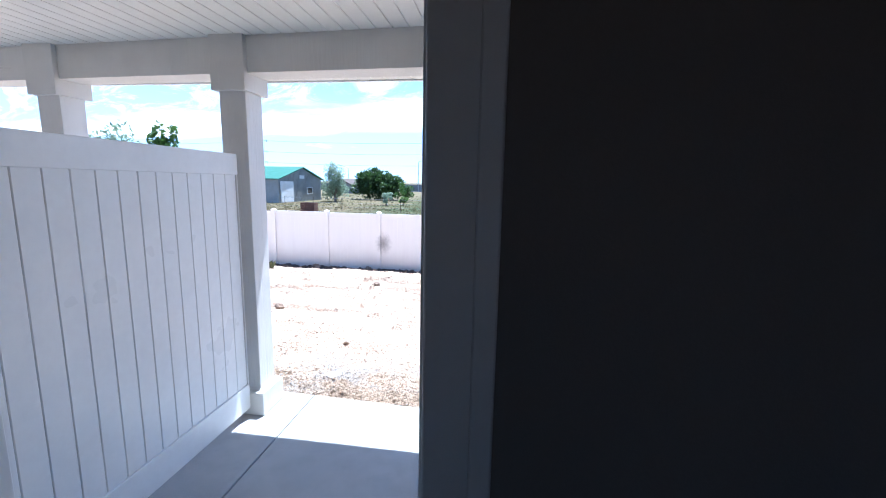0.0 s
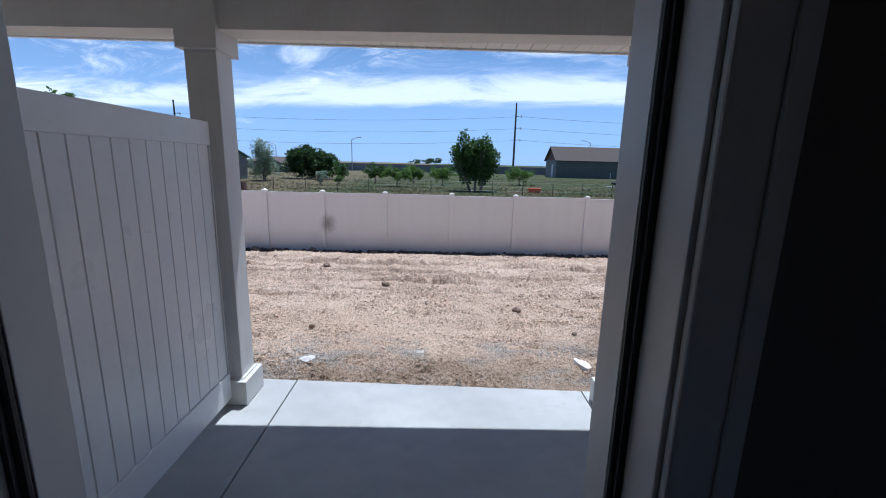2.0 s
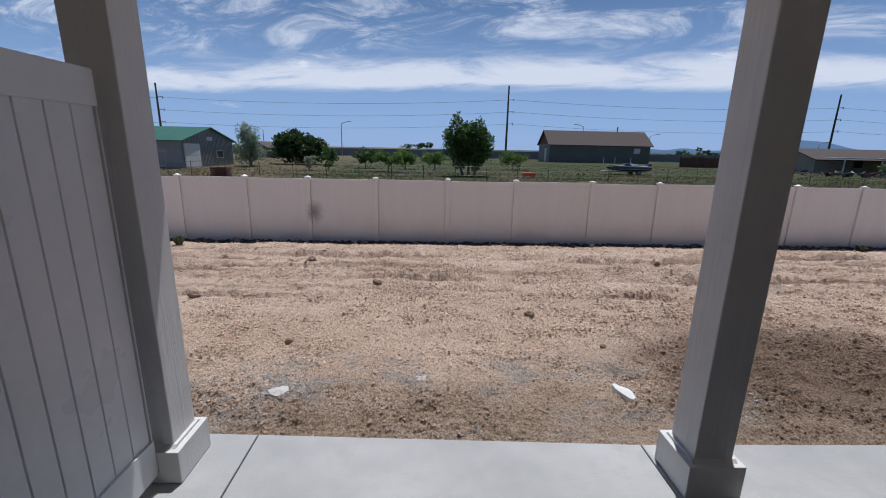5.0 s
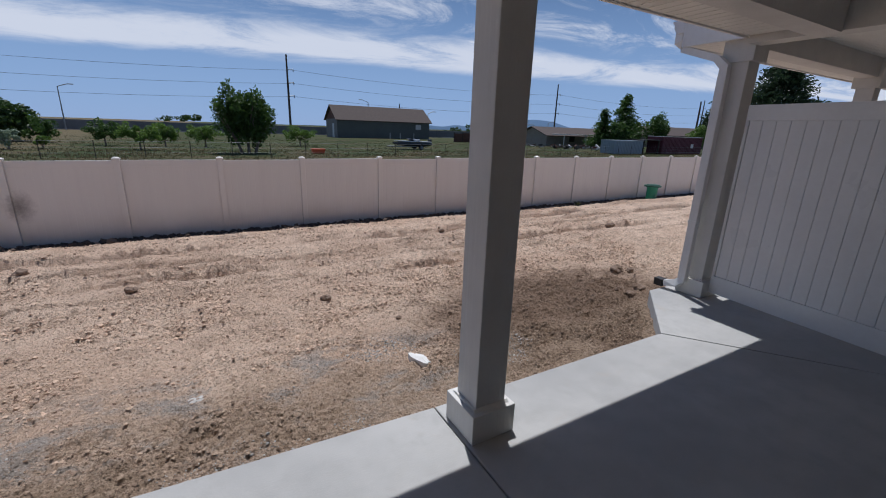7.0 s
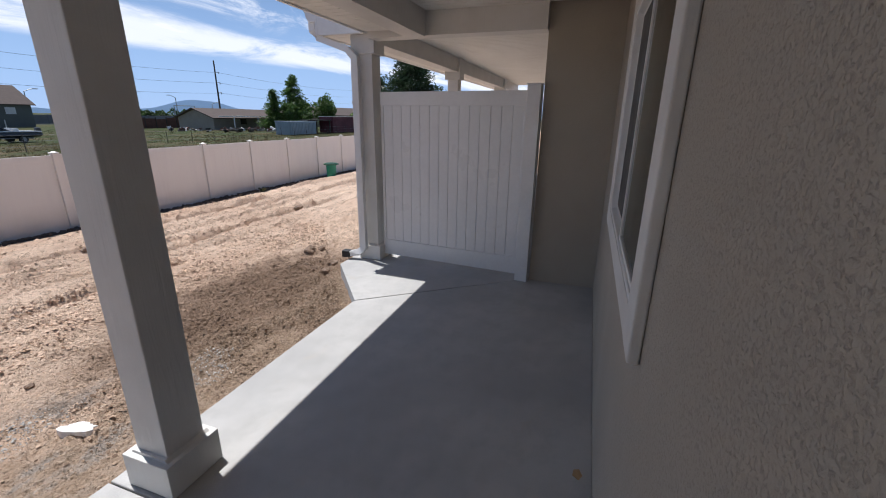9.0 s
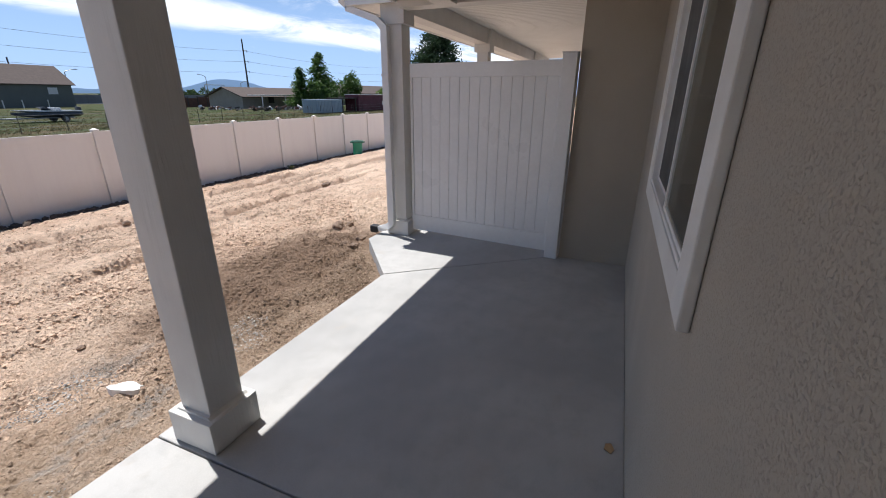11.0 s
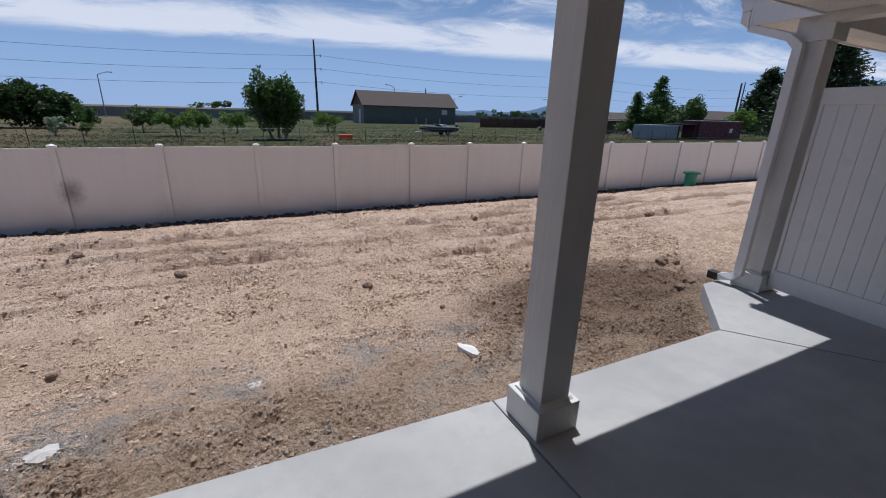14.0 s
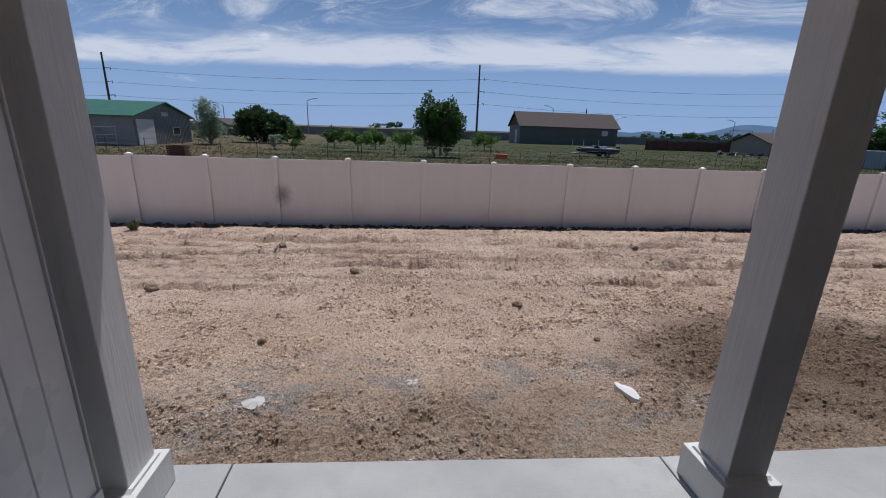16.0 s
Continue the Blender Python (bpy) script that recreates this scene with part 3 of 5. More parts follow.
def window_unit():
    w = thing("window_1", ((WIN_L + WIN_R) / 2, WALL_Y, WIN_B), "white vinyl sliding window in off-white stucco trim", "window", kind="structure")
    t0 = WALL_Y + 0.001
    for nm, b in (("trim", (1.775, WIN_L - 0.004, t0, t0 + 0.032, 1.02, 2.30)), ("trim", (WIN_R + 0.004, 3.50, t0, t0 + 0.032, 1.02, 2.30)),
                  ("trim", (WIN_L - 0.0035, WIN_R + 0.0035, t0, t0 + 0.031, 1.02, WIN_B - 0.004)), ("trim", (WIN_L - 0.0035, WIN_R + 0.0035, t0, t0 + 0.031, WIN_T + 0.004, 2.30))):
        part(nm, B(*b, 0.006), TRIM_STUCCO, w, "off-white stuccoed foam trim")
    f = 0.018
    y0, y1 = WALL_Y - 0.055, WALL_Y + 0.030
    bm = bmesh.new()
    box(bm, WIN_L, WIN_L + f, y0, y1, WIN_B, WIN_T, 0.004)
    box(bm, WIN_R - f, WIN_R, y0, y1, WIN_B, WIN_T, 0.004)
    box(bm, WIN_L + f, WIN_R - f, y0, y1, WIN_B, WIN_B + f, 0.004)
    box(bm, WIN_L + f, WIN_R - f, y0, y1, WIN_T - f, WIN_T, 0.004)
    part("window_frame", bm, VINYL, w)
    mid = 2.56
    for x0, x1, yy in ((WIN_L + f, mid + 0.014, WALL_Y + 0.014), (mid - 0.014, WIN_R - f, WALL_Y - 0.010)):
        bm = bmesh.new()
        g = 0.017
        box(bm, x0, x0 + g, yy - 0.010, yy + 0.010, WIN_B + f, WIN_T - f, 0.003)
        box(bm, x1 - g, x1, yy - 0.010, yy + 0.010, WIN_B + f, WIN_T - f, 0.003)
        box(bm, x0 + g, x1 - g, yy - 0.010, yy + 0.010, WIN_B + f, WIN_B + f + g, 0.003)
        box(bm, x0 + g, x1 - g, yy - 0.010, yy + 0.010, WIN_T - f - g, WIN_T - f, 0.003)
        s = part("sash", bm, VINYL, w)
        p = part("pane", B(x0 + g, x1 - g, yy - 0.003, yy + 0.003, WIN_B + f + g, WIN_T - f - g), GLASS, s, "clear reflecting glass")
        p.visible_shadow = False
        if yy < WALL_Y:
            part("insect_screen", B(x0 + g, x1 - g, yy + 0.005, yy + 0.007, WIN_B + f + g, WIN_T - f - g), BLACK_PLASTIC, s, "fine black insect screen")


window_unit()


def blind():
    b = thing("window_blind", (2.61, 1.37, WIN_T), "white slatted horizontal blind half lowered behind the window glass", "blind")
    part("head_rail", B(1.945, 3.275, 1.355, 1.383, WIN_T - 0.050, WIN_T - 0.020, 0.003), VINYL, b)
    n, pitch = 24, 0.0215
    for k in range(n):
        bm = B(1.95, 3.27, -0.0125, 0.0125, -0.0006, 0.0006)
        bmesh.ops.transform(bm, matrix=pose(0, 1.369, WIN_T - 0.065 - k * pitch, 48, 0, 0), verts=bm.verts)
        part("slat", bm, VINYL, b)
    zb = WIN_T - 0.065 - n * pitch
    part("bottom_rail", B(1.95, 3.27, 1.358, 1.381, zb - 0.010, zb + 0.004, 0.003), VINYL, b)
    for x in (2.15, 2.60, 3.05):
        part("cord", tube(bmesh.new(), (x, 1.369, zb), (x, 1.369, WIN_T - 0.05), 0.001, sides=5), VINYL, b)


blind()

# ---- patio slab ----
EDGE_Y = 3.555


def slab():
    s = thing("patio", (0, 2.4, 0), "grey broom-finished concrete patio slab with saw-cut joints", "patio", kind="structure")
    g = 0.004
    low = -0.22
    ea, eb, ec, ed = 3.73, 3.64, 3.545, 3.525
    bays = [
        [(-8.0, WALL_Y), (-2.61 - g, WALL_Y), (-2.61 - g, ea), (-8.0, ea)],
        [(-2.61 + g, WALL_Y), (-0.475 - g, WALL_Y), (-0.475 - g, eb), (-2.61 + g, ea)],
        [(-0.475 + g, WALL_Y), (1.658 - g, WALL_Y), (1.658 - g, ec), (-0.475 + g, eb)],
        [(1.658 + g, WALL_Y), (4.90, WALL_Y), (4.90, 2.13 - g), (3.80 - g, ed - g), (3.76, ed), (1.658 + g, ec)],
        [(4.90, 2.13 + g), (4.92, 2.08), (14.0, 2.08), (14.0, 4.20), (4.62, 4.20), (3.80 + g, ed + g)],
    ]
    for outline in bays:
        bm = bmesh.new()
        prism(bm, outline, 2, low, 0.0)
        top = [e for e in bm.edges if all(v.co.z > -0.001 for v in e.verts)]
        bmesh.ops.bevel(bm, geom=top, offset=0.006, segments=2, affect="EDGES", profile=0.5)
        part("concrete_bay", bm, CONCRETE, s)


slab()


# ---- porch: columns, beams, ceiling, eaves ----
def column(x, y, label, top=2.60):
    c = thing("porch_column", (x, y, 0), label, "column", "columns along the patios")
    h = 0.093
    part("shaft", B(x - h, x + h, y - h, y + h, 0.17, 2.28, 0.005), PAINTED, c)
    bm = bmesh.new()
    box(bm, x - 0.135, x + 0.135, y - 0.135, y + 0.135, 0.003, 0.172, 0.004)
    part("plinth", bm, PAINTED, c)
    bm = bmesh.new()
    prism(bm, [(y - h - 0.018, 0.172), (y + h + 0.018, 0.172), (y + h + 0.002, 0.186), (y - h - 0.002, 0.186)], 0, x - h - 0.016, x + h + 0.016)
    part("plinth_cap", bm, PAINTED, c)
    part("capital", B(x - 0.118, x + 0.118, y - 0.135, y + 0.135, 2.24, top, 0.004), PAINTED, c)
    return c


COL_Y = 3.31
column(-0.828, 3.425, "white square porch column beside the privacy panel")
column(1.815, COL_Y, "white square porch column standing on the slab edge")
column(5.02, 3.955, "white square porch column with a downspout")
column(-2.30, 3.489, "white square porch column of the adjoining patio")
column(8.05, 3.955, "white square porch column of the far patio")
column(11.9, 3.955, "white square porch column of the far patio")

BEAM_B, BEAM_T = 2.35, 2.60
BEAM_LINE = ((-8.0, 3.52), (-3.0, 3.52), (-0.828, 3.425), (1.815, COL_Y), (4.80, COL_Y))
bm = prism(bmesh.new(), [(x, y - 0.095) for x, y in BEAM_LINE] + [(x, y + 0.095) for x, y in BEAM_LINE[::-1]], 2, BEAM_B, BEAM_T)
bmesh.ops.recalc_face_normals(bm, faces=bm.faces)
solo("beam_front", bm, PAINTED, "white boxed porch beam over the columns", "beam", kind="structure")
solo("beam_side", B(4.81, 4.99, 2.082, 3.84, BEAM_B + 0.015, BEAM_T, 0.003), PAINTED, "white boxed porch beam over the privacy panel", "beam", kind="structure")
solo("beam_next", B(4.995, 14.0, 3.86, 4.05, BEAM_B + 0.01, BEAM_T, 0.003), PAINTED, "white boxed porch beam of the adjoining patio", "beam", kind="structure")


def grooved(name, x0, x1, y0, y1, z, label, pitch=0.102, along=1):
    """Beaded soffit boards in one sheet: flat strips with a narrow groove between them."""
    bm = bmesh.new()
    prof = []
    lo, hi = (x0, x1) if along == 1 else (y0, y1)
    u = lo
    while u < hi - 1e-6:
        e = min(u + pitch, hi)
        prof += [(u, z), (e - 0.010, z), (e - 0.008, z + 0.007), (e - 0.002, z + 0.007)]
        u = e
    prof += [(hi, z), (hi, z + 0.02), (lo, z + 0.02)]
    if along == 1:
        a, b = [bm.verts.new((p, y0, q)) for p, q in prof], [bm.verts.new((p, y1, q)) for p, q in prof]
    else:
        a, b = [bm.verts.new((x0, p, q)) for p, q in prof], [bm.verts.new((x1, p, q)) for p, q in prof]
    n = len(prof)
    for i in range(n):
        bm.faces.new((a[i], a[(i + 1) % n], b[(i + 1) % n], b[i]))
    return solo(name, bm, VINYL_SOFFIT, label, "ceiling", kind="structure")


grooved("ceiling_porch", -8.0, 4.81, WALL_Y, 3.45, 2.575, "white beaded vinyl porch ceiling")
grooved("ceiling_next_porch", 4.99, 14.0, 2.08, 3.86, 2.575, "white beaded vinyl ceiling of the adjoining porch")
EAVE_Y, EAVE_Z = 3.86, 2.425
grooved("soffit_front", -8.0, 4.80, 3.405, EAVE_Y, EAVE_Z, "white vented vinyl eave soffit")
grooved("soffit_next", 4.82, 14.0, 4.05, 4.41, EAVE_Z, "white vented vinyl eave soffit")
grooved("soffit_corner", 4.82, 4.905, 3.405, 4.05, EAVE_Z + 0.002, "white vinyl soffit at the roof corner", along=0)
solo("fascia_front", B(-8.0, 4.815, EAVE_Y, EAVE_Y + 0.025, EAVE_Z - 0.012, 2.62, 0.003), VINYL, "white metal fascia board", "fascia", kind="structure")
solo("fascia_next", B(4.795, 14.0, 4.41, 4.435, EAVE_Z - 0.012, 2.62, 0.003), VINYL, "white metal fascia board", "fascia", kind="structure")
solo("fascia_corner", B(4.795, 4.819, EAVE_Y + 0.026, 4.409, EAVE_Z - 0.012, 2.66, 0.003), VINYL, "white metal fascia at the roof corner", "fascia", kind="structure")


def gutter(name, x0, x1, y, z):
    """A K-style gutter on the fascia, open at the top, closed at the ends."""
    g = thing(name, ((x0 + x1) / 2, y, z), "white aluminium rain gutter along the eave", "gutter")
    prof = [(0, 0), (0.075, 0), (0.105, 0.05), (0.105, 0.075), (0.125, 0.098), (0.125, 0.112), (0.110, 0.112), (0.092, 0.08), (0.092, 0.055), (0.068, 0.014), (0.006, 0.014), (0.006, 0.112), (0, 0.112)]
    bm = bmesh.new()
    prism(bm, [(y + a, z + b) for a, b in prof], 0, x0, x1)
    part("trough", bm, VINYL, g)
    for xe in (x0 - 0.004, x1):
        bm = bmesh.new()
        prism(bm, [(y + a, z + b) for a, b in prof[:6] + [(0, 0.112)]], 0, xe, xe + 0.004)
        part("end_cap", bm, VINYL, g)


gutter("gutter", 4.80, 14.0, 4.437, 2.545)


def roof(name, x0, x1, y0, y1, label):
    bm = bmesh.new()
    prism(bm, [(y1 + 0.02, 2.625), (y1 + 0.02, 2.66), (y0, 2.66 + (y1 - y0) * 0.33), (y0, 2.625)], 0, x0, x1)
    solo(name, bm, SHINGLE, label, "roof", kind="structure")


roof("roof_front", -8.0, 4.80, -3.35, EAVE_Y, "brown shingled porch roof")
roof("roof_next", 4.80, 14.0, -3.4, 4.41, "brown shingled roof of the adjoining house")


def downspout():
    d = thing("downspout", (4.87, 4.05, 0), "white rectangular metal downspout strapped to the porch column", "downspout")
    x, y = 4.862, 4.02
    bm = bmesh.new()
    sweep(bm, [(4.86, 4.50, 2.56), (4.86, 4.50, 2.47), (4.86, 4.44, 2.40), (4.862, 4.10, 2.28), (x, y, 2.20), (x, y, 2.10)], 0.030, 0.038)
    part("upper_elbow", bm, VINYL, d)
    part("pipe", B(x - 0.032, x + 0.032, y - 0.040, y + 0.040, 0.16, 2.12, 0.006), VINYL, d)
    bm = bmesh.new()
    sweep(bm, [(x, y, 0.20), (x, y, 0.14), (x - 0.015, y + 0.05, 0.09), (x - 0.03, y + 0.16, 0.065)], 0.030, 0.037)
    part("lower_elbow", bm, VINYL, d)
    part("outlet_adapter", B(x - 0.075, x + 0.01, y + 0.165, y + 0.26, 0.02, 0.10, 0.006), BLACK_PLASTIC, d, "black plastic outlet")
    for z in (0.75, 1.75):
        part("strap", B(x - 0.036, x + 0.036, y - 0.044, y + 0.044, z, z + 0.025, 0.002), VINYL, d)


downspout()


def privacy_panel(a, b, z_top, label, boards, post=None, inset=0.03):
    """Tongue-and-groove vinyl panel between two rails, from a to b on plan."""
    a, b = Vector((*a, 0)), Vector((*b, 0))
    along = (b - a).normalized()
    length = (b - a).length
    turn = Matrix.Translation(a) @ Matrix.Rotation(math.atan2(along.y, along.x), 4, "Z")
    p = thing("privacy_panel", tuple(a), label, "privacy fence")

    def put(name, bm, parent=p, lab=""):
        bmesh.ops.transform(bm, matrix=turn, verts=bm.verts)
        return part(name, bm, VINYL, parent, lab)
    put("bottom_rail", B(0, length, -0.024, 0.024, 0.06, 0.24, 0.004))
    put("top_rail", B(0, length, -0.024, 0.024, z_top - 0.135, z_top, 0.004))
    w = (length - 0.03 - inset) / boards
    put("end_channel", B(0, inset - 0.001, -0.020, 0.020, 0.24, z_top - 0.135, 0.003))
    put("end_channel", B(length - 0.03, length, -0.020, 0.020, 0.24, z_top - 0.135, 0.003))
    for k in range(boards):
        x0 = inset + k * w
        bm = bmesh.new()
        prism(bm, [(x0 + 0.0005, -0.008), (x0 + 0.004, -0.012), (x0 + w - 0.004, -0.012), (x0 + w - 0.0005, -0.008),
                   (x0 + w - 0.0005, 0.008), (x0 + w - 0.0045, 0.012), (x0 + 0.0045, 0.012), (x0 + 0.0005, 0.008)], 2, 0.24, z_top - 0.135)
        put("board", bm)
    if post:
        for px in post:
            q = put("post", B(px - 0.0635, px + 0.0635, -0.0635, 0.0635, 0.002, z_top + 0.045, 0.005))
            bm = bmesh.new()
            box(bm, px - 0.072, px + 0.072, -0.072, 0.072, z_top + 0.046, z_top + 0.058, 0.004)
            put("cap", bm, q)
    for zz in (0.10, 0.19):
        bm = bmesh.new()
        tube(bm, (0.02, -0.0245, zz), (0.02, -0.030, zz), 0.006, sides=8)
        put("screw", bm)


privacy_panel((-0.815, 3.289), (-0.815, 1.660), 1.84, "white vinyl tongue-and-groove privacy panel fixed to a porch column", 15, post=(1.60,), inset=0.009)
privacy_panel((5.02, 3.815), (4.885, 2.21), 1.875, "white vinyl tongue-and-groove privacy panel with a square end post", 14, post=(1.665,))


# ---- ground ----
LATTICE = np.random.default_rng(90).random((256, 256, 4))


def field_noise(x, y, seed=0):
    """Smooth noise on the plan, about -1 to 1, one lattice cell to the unit."""
    xi, yi = np.floor(x).astype(int), np.floor(y).astype(int)
    u, v = x - xi, y - yi
    u, v = u * u * u * (u * (u * 6 - 15) + 10), v * v * v * (v * (v * 6 - 15) + 10)
    k = seed % 4
    ox, oy = xi + seed * 37, yi + seed * 71

    def at(i, j):
        return LATTICE[(ox + i) % 256, (oy + j) % 256, k]
    low = at(0, 0) * (1 - u) + at(1, 0) * u
    high = at(0, 1) * (1 - u) + at(1, 1) * u
    return (low * (1 - v) + high * v) * 2 - 1


def lumps(x, y, seed):
    """Rounded clods, one to a cell, of uneven size: height 0 to 1 in units of the cell."""
    xi, yi = np.floor(x).astype(int), np.floor(y).astype(int)
    best = np.zeros(np.shape(x))
    for i in (-1, 0, 1):
        for j in (-1, 0, 1):
            c = LATTICE[(xi + i + seed * 53) % 256, (yi + j + seed * 29) % 256]
            px, py = xi + i + c[..., 0], yi + j + c[..., 1]
            r = 0.22 + 0.58 * c[..., 2] ** 2
            dx_, dy_ = x - px, (y - py) * (0.8 + 0.5 * c[..., 3])
            best = np.maximum(best, np.sqrt(np.maximum(0.0, r * r - dx_ * dx_ - dy_ * dy_)))
    return best


def yard_height(y):
    return np.interp(y, (-900, 3.6, 13.4, 20, 4000), (-0.13, -0.13, -1.115, -0.9, -0.9))


def roughness_at(x, y):
    """Where the dry crust is broken into clods (1) and where it lies smooth (0)."""
    n = 0.40 * field_noise(x * 0.55, y * 0.8, 1) + 0.45 * field_noise(x * 1.9, y * 2.6, 2) + 0.40 * field_noise(x * 4.6, y * 6.0, 3)
    near_slab = np.clip((4.5 - y) / 0.9, 0, 1) * 0.35
    return np.clip(0.40 + 1.35 * n + 0.3 * near_slab, 0, 1)


def bumps(x, y):
    """Clods, ruts and grader marks of the bare yard."""
    x, y = np.asarray(x, float), np.asarray(y, float)
    fade = np.clip((13.3 - y) / 0.8, 0, 1) * np.clip((26 - np.abs(x)) / 8, 0.15, 1)
    near = np.clip((y - 3.5) / 0.5, 0, 1)
    rough = roughness_at(x, y)
    h = 0.030 * field_noise(x * 0.9, y * 0.9, 4) + 0.020 * field_noise(x * 2.7, y * 2.7, 5)
    wx, wy = x + 0.02 * field_noise(x * 11, y * 11, 6), y + 0.02 * field_noise(x * 11, y * 11, 7)
    h += rough * 0.042 * lumps(wx * 9, wy * 9, 1) + (0.35 + 0.65 * rough) * 0.036 * lumps(wx * 19, wy * 19, 2) + 0.018 * lumps(wx * 33, wy * 33, 3)
    h += (0.006 + 0.010 * rough) * field_noise(x * 33, y * 33, 8)
    far = np.clip((y - 6.0) / 2.5, 0, 1)
    ruts = field_noise(x * 0.13, y * 1.9, 9)
    h += far * (0.045 * ruts - 0.07 * np.maximum(0.0, 1 - np.abs(ruts) / 0.14))
    wob = 0.14 * field_noise(x * 0.4, y * 0.0, 10)
    for i, (ty, wide, deep) in enumerate(((8.35, 0.10, 0.11), (8.95, 0.08, 0.08), (9.6, 0.08, 0.08), (10.2, 0.11, 0.12), (11.0, 0.12, 0.12), (11.9, 0.12, 0.10), (7.3, 0.07, 0.06))):
        g = (y - ty - wob) / wide
        here = 0.3 + 0.9 * np.maximum(0.0, field_noise(x * 0.5, x * 0.0 + i * 7.3, 11) + 0.3)
        h += deep * (0.8 * np.exp(-(g - 1.6) ** 2) * (0.5 + 0.5 * rough + 0.5 * field_noise(x * 9, y * 9, 12)) - np.exp(-g * g)) * here
    h -= 0.06 * np.maximum(0.0, field_noise(x * 3.3, y * 4.2, 13) - 0.25)
    return h * fade * (0.35 + 0.65 * near)


def ground_z(x, y):
    z = yard_height(y) + bumps(x, y)
    return float(z) if np.ndim(z) == 0 else z


def spread(mid, out_lo, out_hi, grow):
    """The fine stations in the middle, then ever wider ones to both ends."""
    left, right = [], []
    d, x = mid[1] - mid[0], mid[0]
    while x > out_lo:
        d *= grow
        x -= d
        left.append(x)
    d, x = mid[-1] - mid[-2], mid[-1]
    while x < out_hi:
        d *= grow
        x += d
        right.append(x)
    return np.array(left[::-1] + list(mid) + right)


def ground():
    xs = spread(np.arange(-2.4, 6.2, 0.0125), -3500, 3500, 1.03)
    ys = spread(1.7 + 1.78 * np.exp(np.arange(0, 1.9, 0.0062)), -600, 3500, 1.06)
    gx, gy = np.meshgrid(xs, ys)
    gz = ground_z(gx, gy)
    nx, ny = len(xs), len(ys)
    k = (np.arange(ny - 1)[:, None] * nx + np.arange(nx - 1)[None, :]).ravel()
    faces = np.stack([k, k + 1, k + 1 + nx, k + nx], 1)
    me = bpy.data.meshes.new("ground")
    me.from_pydata(np.stack([gx, gy, gz], -1).reshape(-1, 3), [], faces)
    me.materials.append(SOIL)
    me.shade_smooth()
    tagged(new("ground", me), "bare graded tan dirt yard running into a grassy field", "ground", kind="structure")


ground()

# ---- yard fence ----
FENCE_Y, FENCE_X0, FENCE_STEP = 13.45, -2.93, 2.022
# bays cut to odd lengths: posts off the even spacing
POST_SHIFT = {-3: 0.55, -2: 0.47, -1: 0.28, 1: -0.13, 2: -0.12, 3: -0.19, 5: -0.06}


def yard_fence():
    f = thing("vinyl_fence", (0, FENCE_Y, -1.12), "almond-white vinyl fence with capped posts and a sooty mark", "fence")
    for k in range(-7, 21):
        x = FENCE_X0 + k * FENCE_STEP + POST_SHIFT.get(k, 0.55 if k < -3 else 0.0)
        x_next = FENCE_X0 + (k + 1) * FENCE_STEP + POST_SHIFT.get(k + 1, 0.55 if k < -4 else 0.0)
        p = part("post", B(x - 0.0635, x + 0.0635, FENCE_Y - 0.0635, FENCE_Y + 0.0635, -1.35, 0.705, 0.006), FENCE_VINYL, f)
        bm = bmesh.new()
        box(bm, x - 0.075, x + 0.075, FENCE_Y - 0.075, FENCE_Y + 0.075, 0.705, 0.735, 0.006)
        tube(bm, (x, FENCE_Y, 0.735), (x, FENCE_Y, 0.762), 0.085, 0.03, sides=4)
        part("cap", bm, FENCE_VINYL, p)
        a, b = x + 0.0635, x_next - 0.0635
        sag = 0.012 * math.sin(k * 2.7)
        bm = bmesh.new()
        n = 13
        w = (b - a) / n
        front = []
        for i in range(n):
            front += [(a + i * w + 0.002, FENCE_Y - 0.0095), (a + i * w + 0.005, FENCE_Y - 0.011), (a + (i + 1) * w - 0.005, FENCE_Y - 0.011), (a + (i + 1) * w - 0.002, FENCE_Y - 0.0095)]
        prism(bm, front + [(b, FENCE_Y + 0.011), (a, FENCE_Y + 0.011)], 2, -1.10, 0.56 + sag)
        pan = part("panel", bm, FENCE_VINYL, f)
        part("top_rail", B(a, b, FENCE_Y - 0.022, FENCE_Y + 0.022, 0.555 + sag, 0.685 + sag, 0.005), FENCE_VINYL, pan)
        part("bottom_rail", B(a, b, FENCE_Y - 0.022, FENCE_Y + 0.022, -1.19, -1.08, 0.005), FENCE_VINYL, pan)


yard_fence()


# ---- loose things in the yard ----
def lump(seed, r, squash=0.72, sub=3, rough=0.5):
    bm = bmesh.new()
    bmesh.ops.create_icosphere(bm, subdivisions=sub, radius=1.0)
    off = Vector((seed * 3.1, seed * 1.7, seed * 0.9))
    for v in bm.verts:
        d = 1.0 + rough * noise.noise(v.co * 1.3 + off) + rough * 0.5 * noise.noise(v.co * 3.1 + off)
        v.co = Vector((v.co.x * r * d, v.co.y * r * d * 0.9, v.co.z * r * d * squash))
    return bm


def clod(x, y, r, seed, label="brown lump of dry earth lying on the dirt"):
    z = ground_z(x, y) + r * 0.45
    bm = lump(seed, r)
    bmesh.ops.translate(bm, verts=bm.verts, vec=(x, y, z))
    solo("earth_clod", bm, CLOD_DARK, label, "clod", "earth clods on the yard", base=(x, y, z - r * 0.5))


